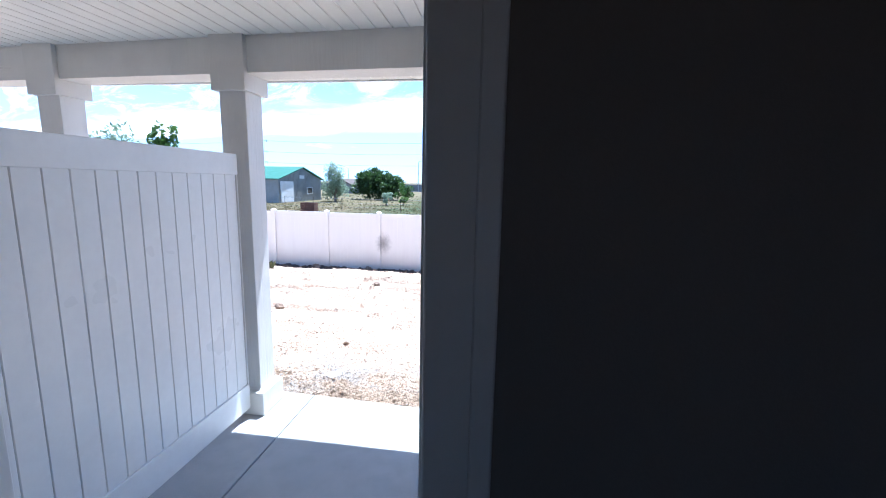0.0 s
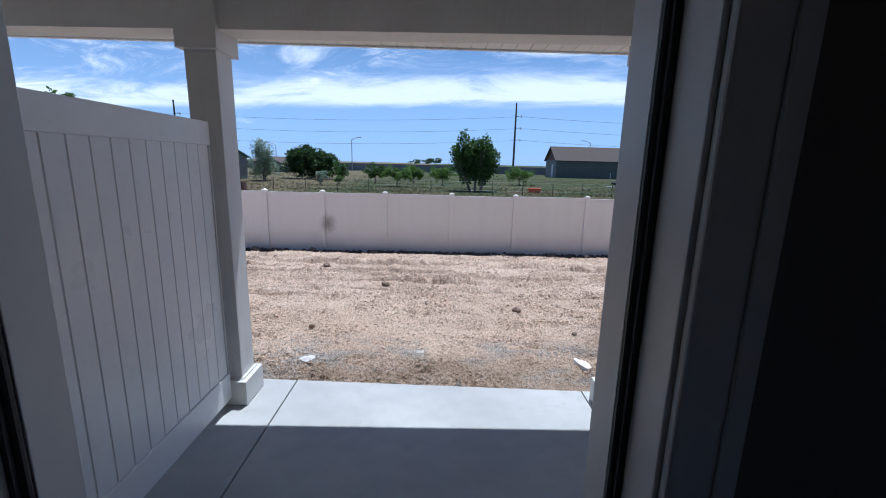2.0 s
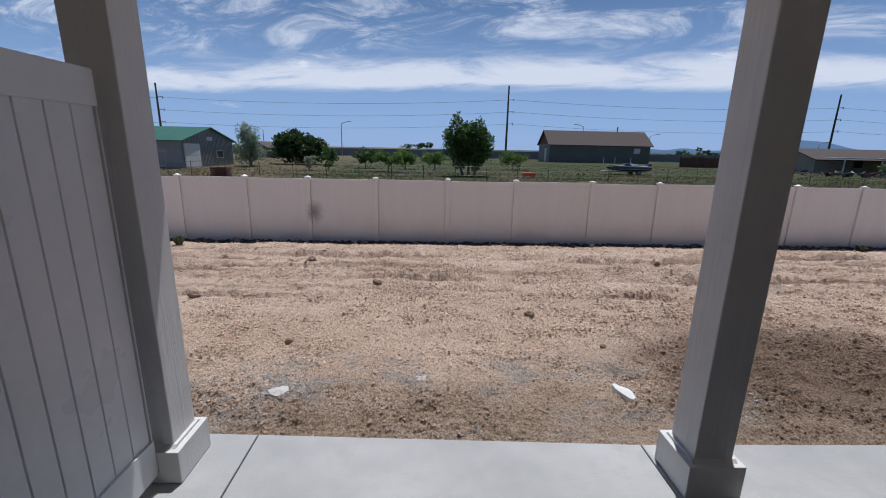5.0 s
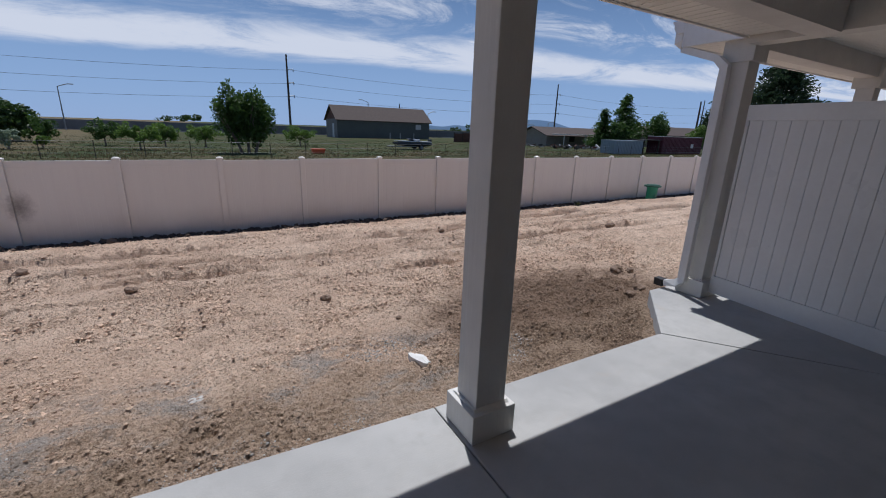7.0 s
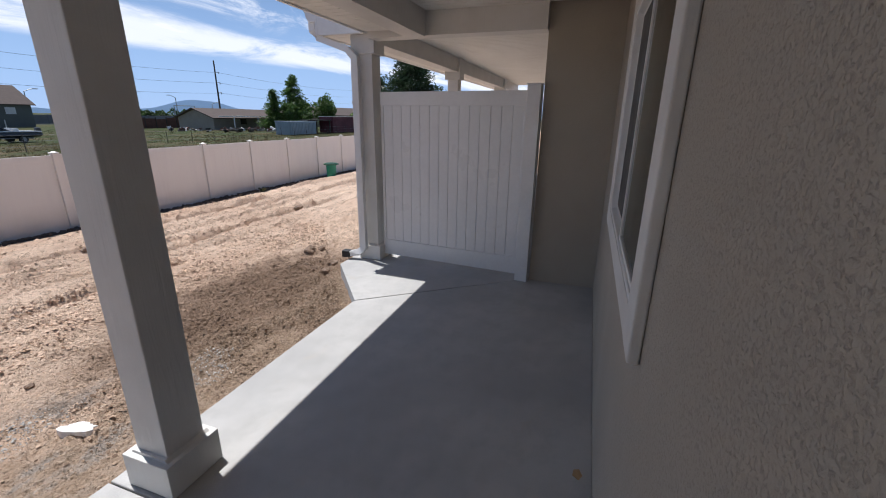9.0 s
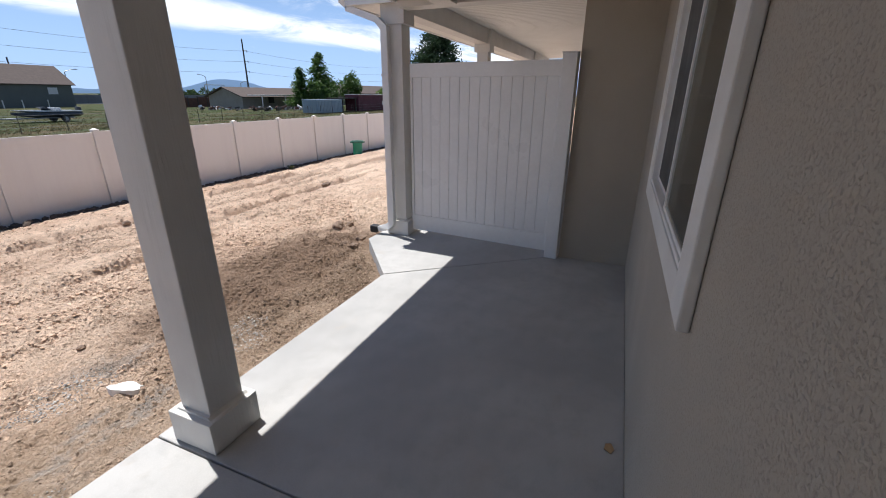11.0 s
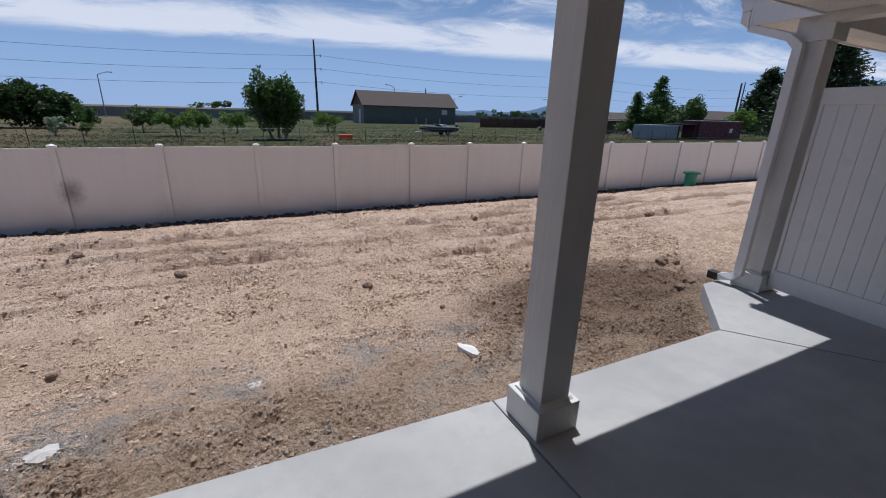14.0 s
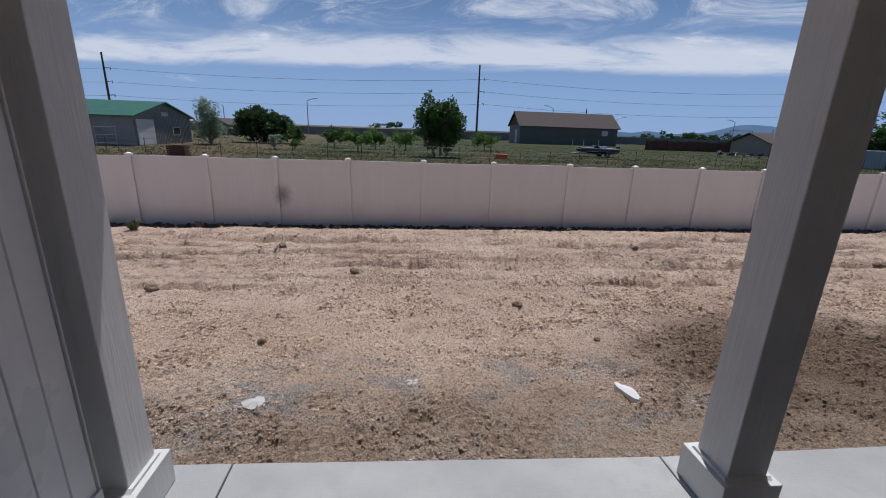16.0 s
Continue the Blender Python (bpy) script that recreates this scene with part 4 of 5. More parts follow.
for i, (x, y, r) in enumerate(((-1.95, 10.0, 0.085), (-0.33, 7.85, 0.06), (1.71, 6.32, 0.055), (-2.75, 7.1, 0.075), (5.3, 9.9, 0.07), (9.0, 8.2, 0.10), (8.6, 8.35, 0.08),
                               (5.6, 5.35, 0.09), (5.75, 5.25, 0.06), (4.9, 4.75, 0.05), (5.05, 4.6, 0.06), (4.75, 4.5, 0.045), (-0.9, 5.4, 0.035), (2.2, 5.3, 0.03),
                               (-1.3, 13.0, 0.10), (-4.9, 13.1, 0.13), (-3.2, 13.15, 0.11), (4.1, 13.1, 0.10), (8.2, 13.15, 0.09))):
    clod(x, y, r, i + 1)


def splash(x, y, rx, ry, turn, material, label, seed):
    """A dried splash of plaster: a thin uneven plate."""
    bm = bmesh.new()
    ring_top, ring_low = [], []
    n = 26
    zc = float(yard_height(y)) + 0.028
    for i in range(n):
        a = 2 * math.pi * i / n
        d = 1.0 + 0.55 * noise.noise(Vector((math.cos(a) * 1.6 + seed, math.sin(a) * 1.6, seed))) + 0.25 * noise.noise(Vector((math.cos(a) * 5, math.sin(a) * 5, seed)))
        u, v = rx * d * math.cos(a), ry * d * math.sin(a)
        px, py = x + u * math.cos(turn) - v * math.sin(turn), y + u * math.sin(turn) + v * math.cos(turn)
        z = max(ground_z(px, py) + 0.004, zc - 0.006)
        ring_top.append(bm.verts.new((px, py, z)))
        ring_low.append(bm.verts.new((px, py, z - 0.08)))
    ct, cl = bm.verts.new((x, y, zc + 0.006)), bm.verts.new((x, y, zc - 0.08))
    for i in range(n):
        j = (i + 1) % n
        bm.faces.new((ring_top[i], ring_top[j], ct))
        bm.faces.new((ring_low[j], ring_low[i], cl))
        bm.faces.new((ring_low[i], ring_low[j], ring_top[j], ring_top[i]))
    solo("plaster_splash", bm, material, label, "plaster splash", base=(x, y, zc))


splash(1.97, 4.35, 0.105, 0.040, -1.2, PLASTER, "white dried plaster splash lying on the dirt", 1.3)
splash(-0.62, 4.36, 0.085, 0.055, 0.2, PLASTER_GREY, "greyish dried plaster splash lying on the dirt", 4.1)
splash(0.42, 4.55, 0.05, 0.03, 0.2, PLASTER_GREY, "small grey plaster splash lying on the dirt", 7.7)


def loose_stuff(name, count, material, label, category, seed, place, size, squash=0.75, coarse=False):
    """Many small faceted lumps in one mesh."""
    rng = np.random.default_rng(seed)
    t = (1 + 5 ** 0.5) / 2
    ico = np.array([(-1, t, 0), (1, t, 0), (-1, -t, 0), (1, -t, 0), (0, -1, t), (0, 1, t), (0, -1, -t), (0, 1, -t), (t, 0, -1), (t, 0, 1), (-t, 0, -1), (-t, 0, 1)]) / 1.9
    tri = np.array([0, 11, 5, 0, 5, 1, 0, 1, 7, 0, 7, 10, 0, 10, 11, 1, 5, 9, 5, 11, 4, 11, 10, 2, 10, 7, 6, 7, 1, 8,
                    3, 9, 4, 3, 4, 2, 3, 2, 6, 3, 6, 8, 3, 8, 9, 4, 9, 5, 2, 4, 11, 6, 2, 10, 8, 6, 7, 9, 8, 1]).reshape(20, 3)
    if coarse:
        ico = np.array([(1, 0, 0), (0, 1, 0), (-1, 0, 0), (0, -1, 0), (0.2, -0.1, 0.62), (0, 0.1, -0.7), (0.55, 0.55, 0.45)])
        tri = np.array([0, 1, 6, 1, 4, 6, 4, 0, 6, 1, 2, 4, 2, 3, 4, 3, 0, 4, 1, 0, 5, 2, 1, 5, 3, 2, 5, 0, 3, 5]).reshape(10, 3)
    nv = len(ico)
    x, y = place(rng, count)
    m = len(x)
    r = size(rng, m, y)
    a = rng.uniform(0, 6.283, m)
    c, q = np.cos(a)[:, None], np.sin(a)[:, None]
    v = ico[None] * rng.uniform(0.65, 1.3, (m, nv, 1)) * r[:, None, None]
    v[..., 1] *= rng.uniform(0.6, 1.0, (m, 1))
    v[..., 2] *= squash
    z = ground_z(x, y) + r * 0.25
    pts = np.stack([v[..., 0] * c - v[..., 1] * q + x[:, None], v[..., 0] * q + v[..., 1] * c + y[:, None], v[..., 2] + z[:, None]], -1)
    faces = (tri[None] + nv * np.arange(m)[:, None, None]).reshape(-1, 3)
    me = bpy.data.meshes.new(name)
    me.from_pydata(pts.reshape(-1, 3), [], faces)
    me.materials.append(material)
    tagged(new(name, me), label, category, kind="stuff")


def on_slab(x, y):
    return (x > 3.7) & (y < 3.6 + (x - 3.7) * 0.75)


def clustered(rng, count):
    y = 3.62 + 9.6 * rng.random(count * 3) ** 2.0
    x = np.where(y < 7.5, rng.uniform(-3.6, 7.5, count * 3), rng.uniform(-9, 22, count * 3))
    keep = (0.9 * roughness_at(x, y) ** 1.5 + 0.07 > rng.random(count * 3)) & ~on_slab(x, y)
    return x[keep][:count], y[keep][:count]


def gravel_patch(x, y):
    """Where pale grey gravel lies spilled near the slab."""
    n = field_noise(x * 1.1, y * 1.9, 14) + 0.5 * field_noise(x * 3.0, y * 4.0, 15)
    return n - 0.9 * np.abs(y - 4.35) / 0.7 + 0.25


def gravel_place(rng, count):
    x, y = rng.uniform(-3.2, 3.0, count * 8), rng.uniform(3.62, 5.3, count * 8)
    keep = gravel_patch(x, y) > rng.random(count * 8) * 0.5
    return x[keep][:count], y[keep][:count]


loose_stuff("dirt_clods", 105000, CLODS, "dry crumbled tan dirt clods scattered over the yard", "dirt clods", 3, clustered,
            lambda rng, m, y: np.minimum(0.023, 0.0060 * (1 + rng.pareto(2.5, m))) * np.interp(y, (3.6, 4.6, 5.4, 13.4), (0.6, 0.75, 1.0, 1.7)), squash=0.66, coarse=True)
loose_stuff("gravel", 9000, PEBBLE, "pale grey gravel spilled along the slab edge", "gravel", 4, gravel_place,
            lambda rng, m, y: np.minimum(0.012, 0.0032 * (1 + rng.pareto(3.2, m))))


def base_ridge(rng, count):
    return rng.uniform(-16, 38, count), 13.30 - np.abs(rng.normal(0, 0.16, count))


# heaped clods coloured dark to carry the shade at the fence foot
loose_stuff("fence_foot_dirt", 3500, SHADE_EARTH, "heaped dirt clods along the foot of the fence, its shade in their dark colour", "dirt clods", 6, base_ridge, lambda rng, m, y: 0.03 + 0.065 * rng.random(m) ** 2)


def drain_riser():
    x, y = 16.9, 12.5
    z = ground_z(x, y)
    d = thing("drain_riser", (x, y, z), "green plastic irrigation riser with a dark flange lid beside the fence", "drain riser")
    bm = bmesh.new()
    tube(bm, (x, y, z - 0.1), (x, y, z + 0.58), 0.20, 0.22, 24)
    part("barrel", bm, GREEN_PLASTIC, d, smooth=False)
    bm = bmesh.new()
    tube(bm, (x, y, z + 0.58), (x, y, z + 0.63), 0.33, 0.33, 24)
    tube(bm, (x, y, z + 0.63), (x, y, z + 0.66), 0.26, 0.24, 24)
    part("lid", bm, GREEN_DARK, d, "dark green flange lid")


drain_riser()


def weed(x, y, h, seed, label):
    rng = random.Random(seed)
    z = ground_z(x, y)
    w = thing("weed", (x, y, z), label, "weed")
    bm = bmesh.new()
    for k in range(60):
        a, r = rng.uniform(0, 6.283), rng.uniform(0.02, 0.35) * h * 2
        p = Vector((x + r * math.cos(a) * 0.4, y + r * math.sin(a) * 0.4, z - 0.01))
        tip = Vector((x + r * math.cos(a) * 1.4, y + r * math.sin(a) * 1.4, z + h * rng.uniform(0.4, 1.0)))
        sd = Vector((-math.sin(a), math.cos(a), 0)) * 0.018
        m = (p + tip) / 2 + Vector((0, 0, 0.03))
        vs = [bm.verts.new(q) for q in (p - sd * 0.4, p + sd * 0.4, m + sd, tip, m - sd)]
        bm.faces.new(vs)
    part("leaves", bm, GRASS, w)


weed(-6.0, 12.3, 0.25, 3, "small green weed clump on the dirt near the fence")
weed(13.0, 12.9, 0.2, 5, "dry weed clump at the foot of the fence")
# a leaf lying on the slab
bm = bmesh.new()
prism(bm, [(2.40, 1.50), (2.43, 1.485), (2.465, 1.50), (2.455, 1.525), (2.42, 1.53)], 2, 0.002, 0.006)
solo("dry_leaf", bm, simple("dry_tan_leaf", (0.50, 0.33, 0.17), (0.42, 0.27, 0.13), 20, 0.8), "dry tan leaf lying on the concrete", "leaf", base=(2.43, 1.505, 0.002))

# ---- beyond the fence ----
FIELD = -0.9


def leaves_into(bm_v, bm_f, centre, rx, ry, rz, count, size, rng, hollow=0.55, clumps=14):
    """Small leaf blades in uneven clumps round a centre."""
    cl = []
    for _ in range(clumps):
        v = rng.normal(size=3)
        v /= np.linalg.norm(v)
        v *= rng.uniform(hollow, 1.0)
        cl.append((v * np.array([rx, ry, rz]) + centre, rng.uniform(0.24, 0.42)))
    for i in range(count):
        c, s = cl[i % clumps]
        d = rng.normal(size=3)
        d /= np.linalg.norm(d)
        p = c + d * s * np.array([rx, ry, rz]) * rng.uniform(0.3, 1.0) ** 0.5
        u = rng.normal(size=3)
        u /= np.linalg.norm(u)
        w = np.cross(u, rng.normal(size=3))
        w /= np.linalg.norm(w) + 1e-9
        k = size * rng.uniform(0.6, 1.35)
        n = len(bm_v)
        bm_v += [tuple(p - u * k), tuple(p + w * k * 0.45), tuple(p + u * k), tuple(p - w * k * 0.45)]
        bm_f.append((n, n + 1, n + 2, n + 3))


def mesh_part(name, verts, faces, material, parent, base):
    me = bpy.data.meshes.new(name)
    me.from_pydata([(v[0] - base[0], v[1] - base[1], v[2] - base[2]) for v in verts], [], faces)
    me.materials.append(material)
    ob = new(name, me)
    ob.parent = parent
    return ob


def tree(x, y, height, width, material, label, seed, trunk=0.25, lobes=1, leaf=0.16, count=2600, kind_name="tree", stems=1, base_z=FIELD, lift=0.0):
    rng = np.random.default_rng(seed)
    t = thing(kind_name, (x, y, base_z), label, "tree" if kind_name == "tree" else kind_name.replace("_", " "))
    bm = bmesh.new()
    h0 = height * trunk
    tips = []
    for s in range(stems):
        ox = (s - (stems - 1) / 2) * width * 0.10
        a = Vector((x + ox, y, base_z - 0.05))
        b = Vector((x + ox * 2, y, base_z + h0 + 0.15 * height))
        r = 0.018 * height + 0.03
        tube(bm, a, b, r, r * 0.65, 8)
        for k in range(5):
            ang = rng.uniform(0, 6.283)
            e = b + Vector((math.cos(ang) * width * 0.3, math.sin(ang) * width * 0.3, height * rng.uniform(0.15, 0.45)))
            tube(bm, b - Vector((0, 0, 0.1 * height * rng.random())), e, r * 0.5, r * 0.12, 6)
            tips.append(e)
    part("trunk", bm, BARK, t)
    verts, faces = [], []
    ch = height - h0
    for l in range(lobes):
        if lobes == 1:
            cx, top = x, 1.0
        else:
            cx, top = x + (l - (lobes - 1) / 2) * width * 0.32, (1.0, 0.9, 0.95)[l % 3]
        wr = width * (0.5 if lobes == 1 else 0.40)
        centre = np.array([cx, y + rng.uniform(-0.2, 0.2) * wr, base_z + h0 + ch * 0.47 * top + lift])
        leaves_into(verts, faces, centre, wr * 0.72, wr * 0.72, ch * 0.44 * top, count // lobes, leaf, rng, hollow=0.25, clumps=max(16, count // lobes // 70))
    mesh_part("crown", verts, faces, material, t, (x, y, base_z))
    return t


tree(4.15, 41.2, 5.8, 4.9, LEAF_GREEN, "leafy green tree with two rounded crowns in the field", 11, 0.10, 2, 0.15, 13000, stems=3)
tree(-20.0, 50.7, 5.3, 3.4, LEAF_SILVER, "silver-leaved olive tree beside the shed", 12, 0.06, 1, 0.11, 4200)
tree(-20.6, 52.5, 3.2, 4.2, LEAF_SILVER, "low silver-leaved olive bush beside the shed", 32, 0.03, 2, 0.11, 2800)
tree(-17.2, 60.0, 4.8, 7.8, LEAF_DARK, "dark green broad bushy tree in the field", 13, 0.02, 2, 0.22, 11000)
tree(-12.6, 58.0, 2.6, 4.0, LEAF_GREEN, "green shrub beside the dark bushy tree", 14, 0.05, 1, 0.15, 1400, kind_name="shrub")
tree(-11.9, 45.6, 1.75, 1.9, LEAF_SILVER, "pale silver sage shrub in dry grass", 15, 0.04, 1, 0.10, 1100, kind_name="shrub")
tree(-10.3, 47.0, 1.1, 1.3, LEAF_LIGHT, "light green shrub in dry grass", 16, 0.04, 1, 0.10, 600, kind_name="shrub")
for i, (x, y, h, w) in enumerate(((-7.1, 52.2, 2.55, 3.5), (-3.8, 45.7, 2.4, 3.4), (-2.3, 51.1, 2.4, 3.0), (1.1, 50.5, 2.5, 3.8), (11.0, 54.5, 2.75, 4.0))):
    tree(x, y, h, w, LEAF_LIGHT if i != 0 else LEAF_GREEN, "small pruned fruit tree with a flat bright green crown", 20 + i, 0.20, 2, 0.10, 3000, kind_name="fruit_tree")
tree(65.2, 53.0, 5.2, 5.0, LEAF_GREEN, "green leafy bush below the conifers by the houses", 42, 0.04, 2, 0.22, 3600)
tree(75.5, 58.0, 7.4, 6.4, LEAF_GREEN, "airy green tree beside the conifer", 41, 0.1, 2, 0.22, 4200)
tree(86.0, 60.0, 8.0, 8.5, LEAF_GREEN, "green tree behind the long roof", 43, 0.1, 2, 0.22, 5000)
tree(85.0, 50.0, 5.4, 6.0, LEAF_LIGHT, "bright green bush beside the container", 44, 0.04, 1, 0.26, 2000)
tree(-18.2, 22.5, 5.6, 2.4, LEAF_GREEN, "green tree beyond the privacy panel", 45, 0.2, 1, 0.16, 2600)
tree(-21.3, 22.0, 6.3, 4.4, LEAF_SILVER, "silver-green tree beyond the privacy panel", 46, 0.2, 1, 0.14, 2000)


def pine(x, y, height, width, seed, label, leaf=0.45, material=None, full=1.0):
    rng = np.random.default_rng(seed)
    t = thing("pine_tree", (x, y, FIELD), label, "tree")
    part("trunk", tube(bmesh.new(), (x, y, FIELD - 0.1), (x, y, FIELD + height * 0.97), 0.35, 0.05, 8), BARK, t)
    verts, faces = [], []
    layers = 22
    for i in range(layers):
        f = i / (layers - 1)
        r = width * 0.5 * (1 - f) ** 0.75 * rng.uniform(0.85, 1.1) + 0.3
        z = FIELD + height * (0.08 + 0.9 * f)
        arms = int((9 + 8 * (1 - f)) * full)
        for k in range(arms):
            a = rng.uniform(0, 6.283)
            e = r * (rng.uniform(0.75, 1.12) if full == 1.0 else rng.uniform(0.4, 1.25))
            for s in np.linspace(0.25, 1.0, 7):
                c = np.array([x + math.cos(a) * e * s, y + math.sin(a) * e * s, z - e * s * 0.18])
                for q in range(9):
                    d = rng.normal(size=3) * leaf * 1.1
                    p = c + d
                    u = np.array([math.cos(a), math.sin(a), rng.uniform(-0.3, 0.5)]) + rng.normal(size=3) * 0.5
                    u /= np.linalg.norm(u)
                    w = np.cross(u, rng.normal(size=3))
                    w /= np.linalg.norm(w) + 1e-9
                    n = len(verts)
                    verts += [tuple(p - u * leaf), tuple(p + w * leaf * 0.36), tuple(p + u * leaf), tuple(p - w * leaf * 0.36)]
                    faces.append((n, n + 1, n + 2, n + 3))
    mesh_part("crown", verts, faces, material or LEAF_PINE, t, (x, y, FIELD))


pine(101.5, 45.0, 18.6, 24.0, 51, "tall dark green pine tree beyond the porch")
pine(69.3, 55.0, 9.4, 8.2, 53, "tall green spruce tree by the low houses", 0.24, LEAF_GREEN, 0.38)
pine(63.6, 55.0, 6.6, 4.8, 54, "small green spruce tree beside the taller one", 0.2, LEAF_GREEN, 0.38)
pine(104.0, 56.0, 12.5, 11.0, 52, "dark green pine tree beyond the houses")


def gable_house(name, cx, cy, lx, ly, wall_h, ridge_h, turn, wall_mat, roof_mat, label, gable_mat=None, over=0.5):
    """A long house: ridge along its own x. Returns the thing and its turn."""
    t = thing(name, (cx, cy, FIELD), label, name.replace("_", " "))
    m = Matrix.Translation((cx, cy, FIELD)) @ Matrix.Rotation(turn, 4, "Z")

    def put(nm, bm, mat, lab="", parent=t):
        bmesh.ops.transform(bm, matrix=m, verts=bm.verts)
        return part(nm, bm, mat, parent, lab)
    put("wall", B(-lx / 2, lx / 2, -ly / 2, ly / 2, 0, wall_h), wall_mat)
    for s in (-1, 1):
        bm = bmesh.new()
        x0, x1 = sorted((s * lx / 2, s * (lx / 2 - 0.2)))
        prism(bm, [(-ly / 2, wall_h + 0.002), (ly / 2, wall_h + 0.002), (0, ridge_h - 0.05)], 0, x0, x1)
        put("gable", bm, gable_mat or wall_mat)
    slope = (ridge_h - wall_h) / (ly / 2)
    for s in (-1, 1):
        ey = s * (ly / 2 + over)
        ez = wall_h - over * slope
        bm = bmesh.new()
        prism(bm, [(0, ridge_h), (0, ridge_h + 0.14), (ey, ez + 0.14), (ey, ez)], 0, -lx / 2 - over, lx / 2 + over)
        put("roof", bm, roof_mat)
    return t, put


def barn():
    t, put = gable_house("barn", 38.3, 99.5, 22.6, 9.0, 4.0, 6.9, 0.0, BARN_WALL, SHINGLE, "long grey-green barn with a brown shingled gable roof", BARN_RED)
    put("end_wall", B(-11.36, -11.305, -4.5, 4.5, 0, 4.0), BARN_GABLE, "pale grey end wall")
    d = put("door", B(-11.42, -11.365, -2.2, -0.9, 0.0, 3.0), WHITE_METAL, "white door")
    w = put("window", B(7.6, 9.0, -4.56, -4.505, 2.2, 3.3), WHITE_METAL, "small pale window")
    put("vent_pipe", tube(bmesh.new(), (5.6, 0.5, 6.6), (5.6, 0.5, 8.1), 0.12), POLE_WOOD)
    for k in range(12):
        put("siding_lap", B(-11.3, 11.3, -4.53, -4.502, 0.15 + k * 0.32, 0.19 + k * 0.32), BARN_WALL)
    for x in (-4.8, -2.3, 1.2):
        put("yard_tap", tube(bmesh.new(), (x + 5, -6.5, 0), (x + 5, -6.5, 1.3), 0.08), WHITE_METAL)


barn()


def shed():
    """Steel shed: ridge towards the viewer, gable end facing the yard's side."""
    t = thing("steel_shed", (-27.5, 50.5, FIELD), "grey corrugated steel shed with green roof and open lean-to", "shed")
    gx, y0, y1 = -24.2, 44.8, 55.9
    hw, ridge = 2.75, 4.15
    ym = (y0 + y1) / 2
    bm = bmesh.new()
    prism(bm, [(y0, FIELD), (y1, FIELD), (y1, FIELD + hw), (ym, FIELD + ridge), (y0, FIELD + hw)], 0, gx - 0.15, gx)
    part("gable_wall", bm, CORRUGATED, t)
    for k in range(36):
        yy = y0 + 0.15 + k * 0.305
        zt = FIELD + hw + (ridge - hw) * (1 - abs(yy - ym) / (ym - y0)) - 0.05
        part("rib", B(gx + 0.002, gx + 0.03, yy, yy + 0.09, FIELD, zt), CORRUGATED, t)
    part("back_wall", B(-40, gx - 0.16, y1 - 0.15, y1, FIELD, FIELD + hw), CORRUGATED, t)
    # dark sheet added for the shaded inside of the open bay
    part("inner_wall", B(-40, gx - 0.16, y0 + 3.4, y0 + 3.55, FIELD, FIELD + hw), DARK_VOID, t, "shadowed timber wall in the open bay")
    part("front_wall", B(-28.2, gx - 0.16, y0, y0 + 0.12, FIELD, FIELD + hw - 0.05), CORRUGATED, t)
    for x in (-31, -34, -37, -40):
        part("bay_post", B(x - 0.1, x + 0.1, y0 + 0.05, y0 + 0.25, FIELD, FIELD + hw), DARK_VOID, t)
    for s in (-1, 1):
        bm = bmesh.new()
        ey = ym + s * (ym - y0 + 0.45)
        ez = FIELD + hw - 0.12
        prism(bm, [(ym, FIELD + ridge), (ym, FIELD + ridge + 0.1), (ey, ez + 0.1), (ey, ez)], 0, -41, gx + 0.35)
        part("roof", bm, GREEN_ROOF, t, "green metal roof")
    d = part("door", B(gx + 0.035, gx + 0.09, y0 + 0.35, y0 + 3.3, FIELD, FIELD + 2.45), WHITE_METAL, t, "dull white sliding door")
    for k in range(4):
        part("door_panel", B(gx + 0.092, gx + 0.12, y0 + 0.4, y0 + 3.25, FIELD + 0.1 + k * 0.6, FIELD + 0.62 + k * 0.6), WHITE_METAL, d)
    w = part("window", B(gx + 0.032, gx + 0.08, y0 + 6.8, y0 + 8.4, FIELD + 0.85, FIELD + 1.75), WHITE_METAL, t)
    part("pane", B(gx + 0.082, gx + 0.095, y0 + 6.95, y0 + 8.25, FIELD + 0.95, FIELD + 1.65), DARK_VOID, w)
    part("vent", B(gx + 0.032, gx + 0.07, ym - 0.6, ym + 0.6, FIELD + 2.8, FIELD + 3.2), WHITE_METAL, t)


shed()


def pen():
    """Wire pen in front of the shed."""
    p = thing("wire_pen", (-30, 43.5, FIELD), "grey wire and pipe animal pen before the shed", "pen")
    for k in range(7):
        x = -35 + k * 1.7
        part("post", tube(bmesh.new(), (x, 43.0, FIELD), (x, 43.0, FIELD + 1.7), 0.04, sides=6), GALV, p)
    for z in (0.3, 1.0, 1.68):
        part("rail", tube(bmesh.new(), (-35.2, 43.0, FIELD + z), (-24.7, 43.0, FIELD + z), 0.03, sides=6), GALV, p)


pen()


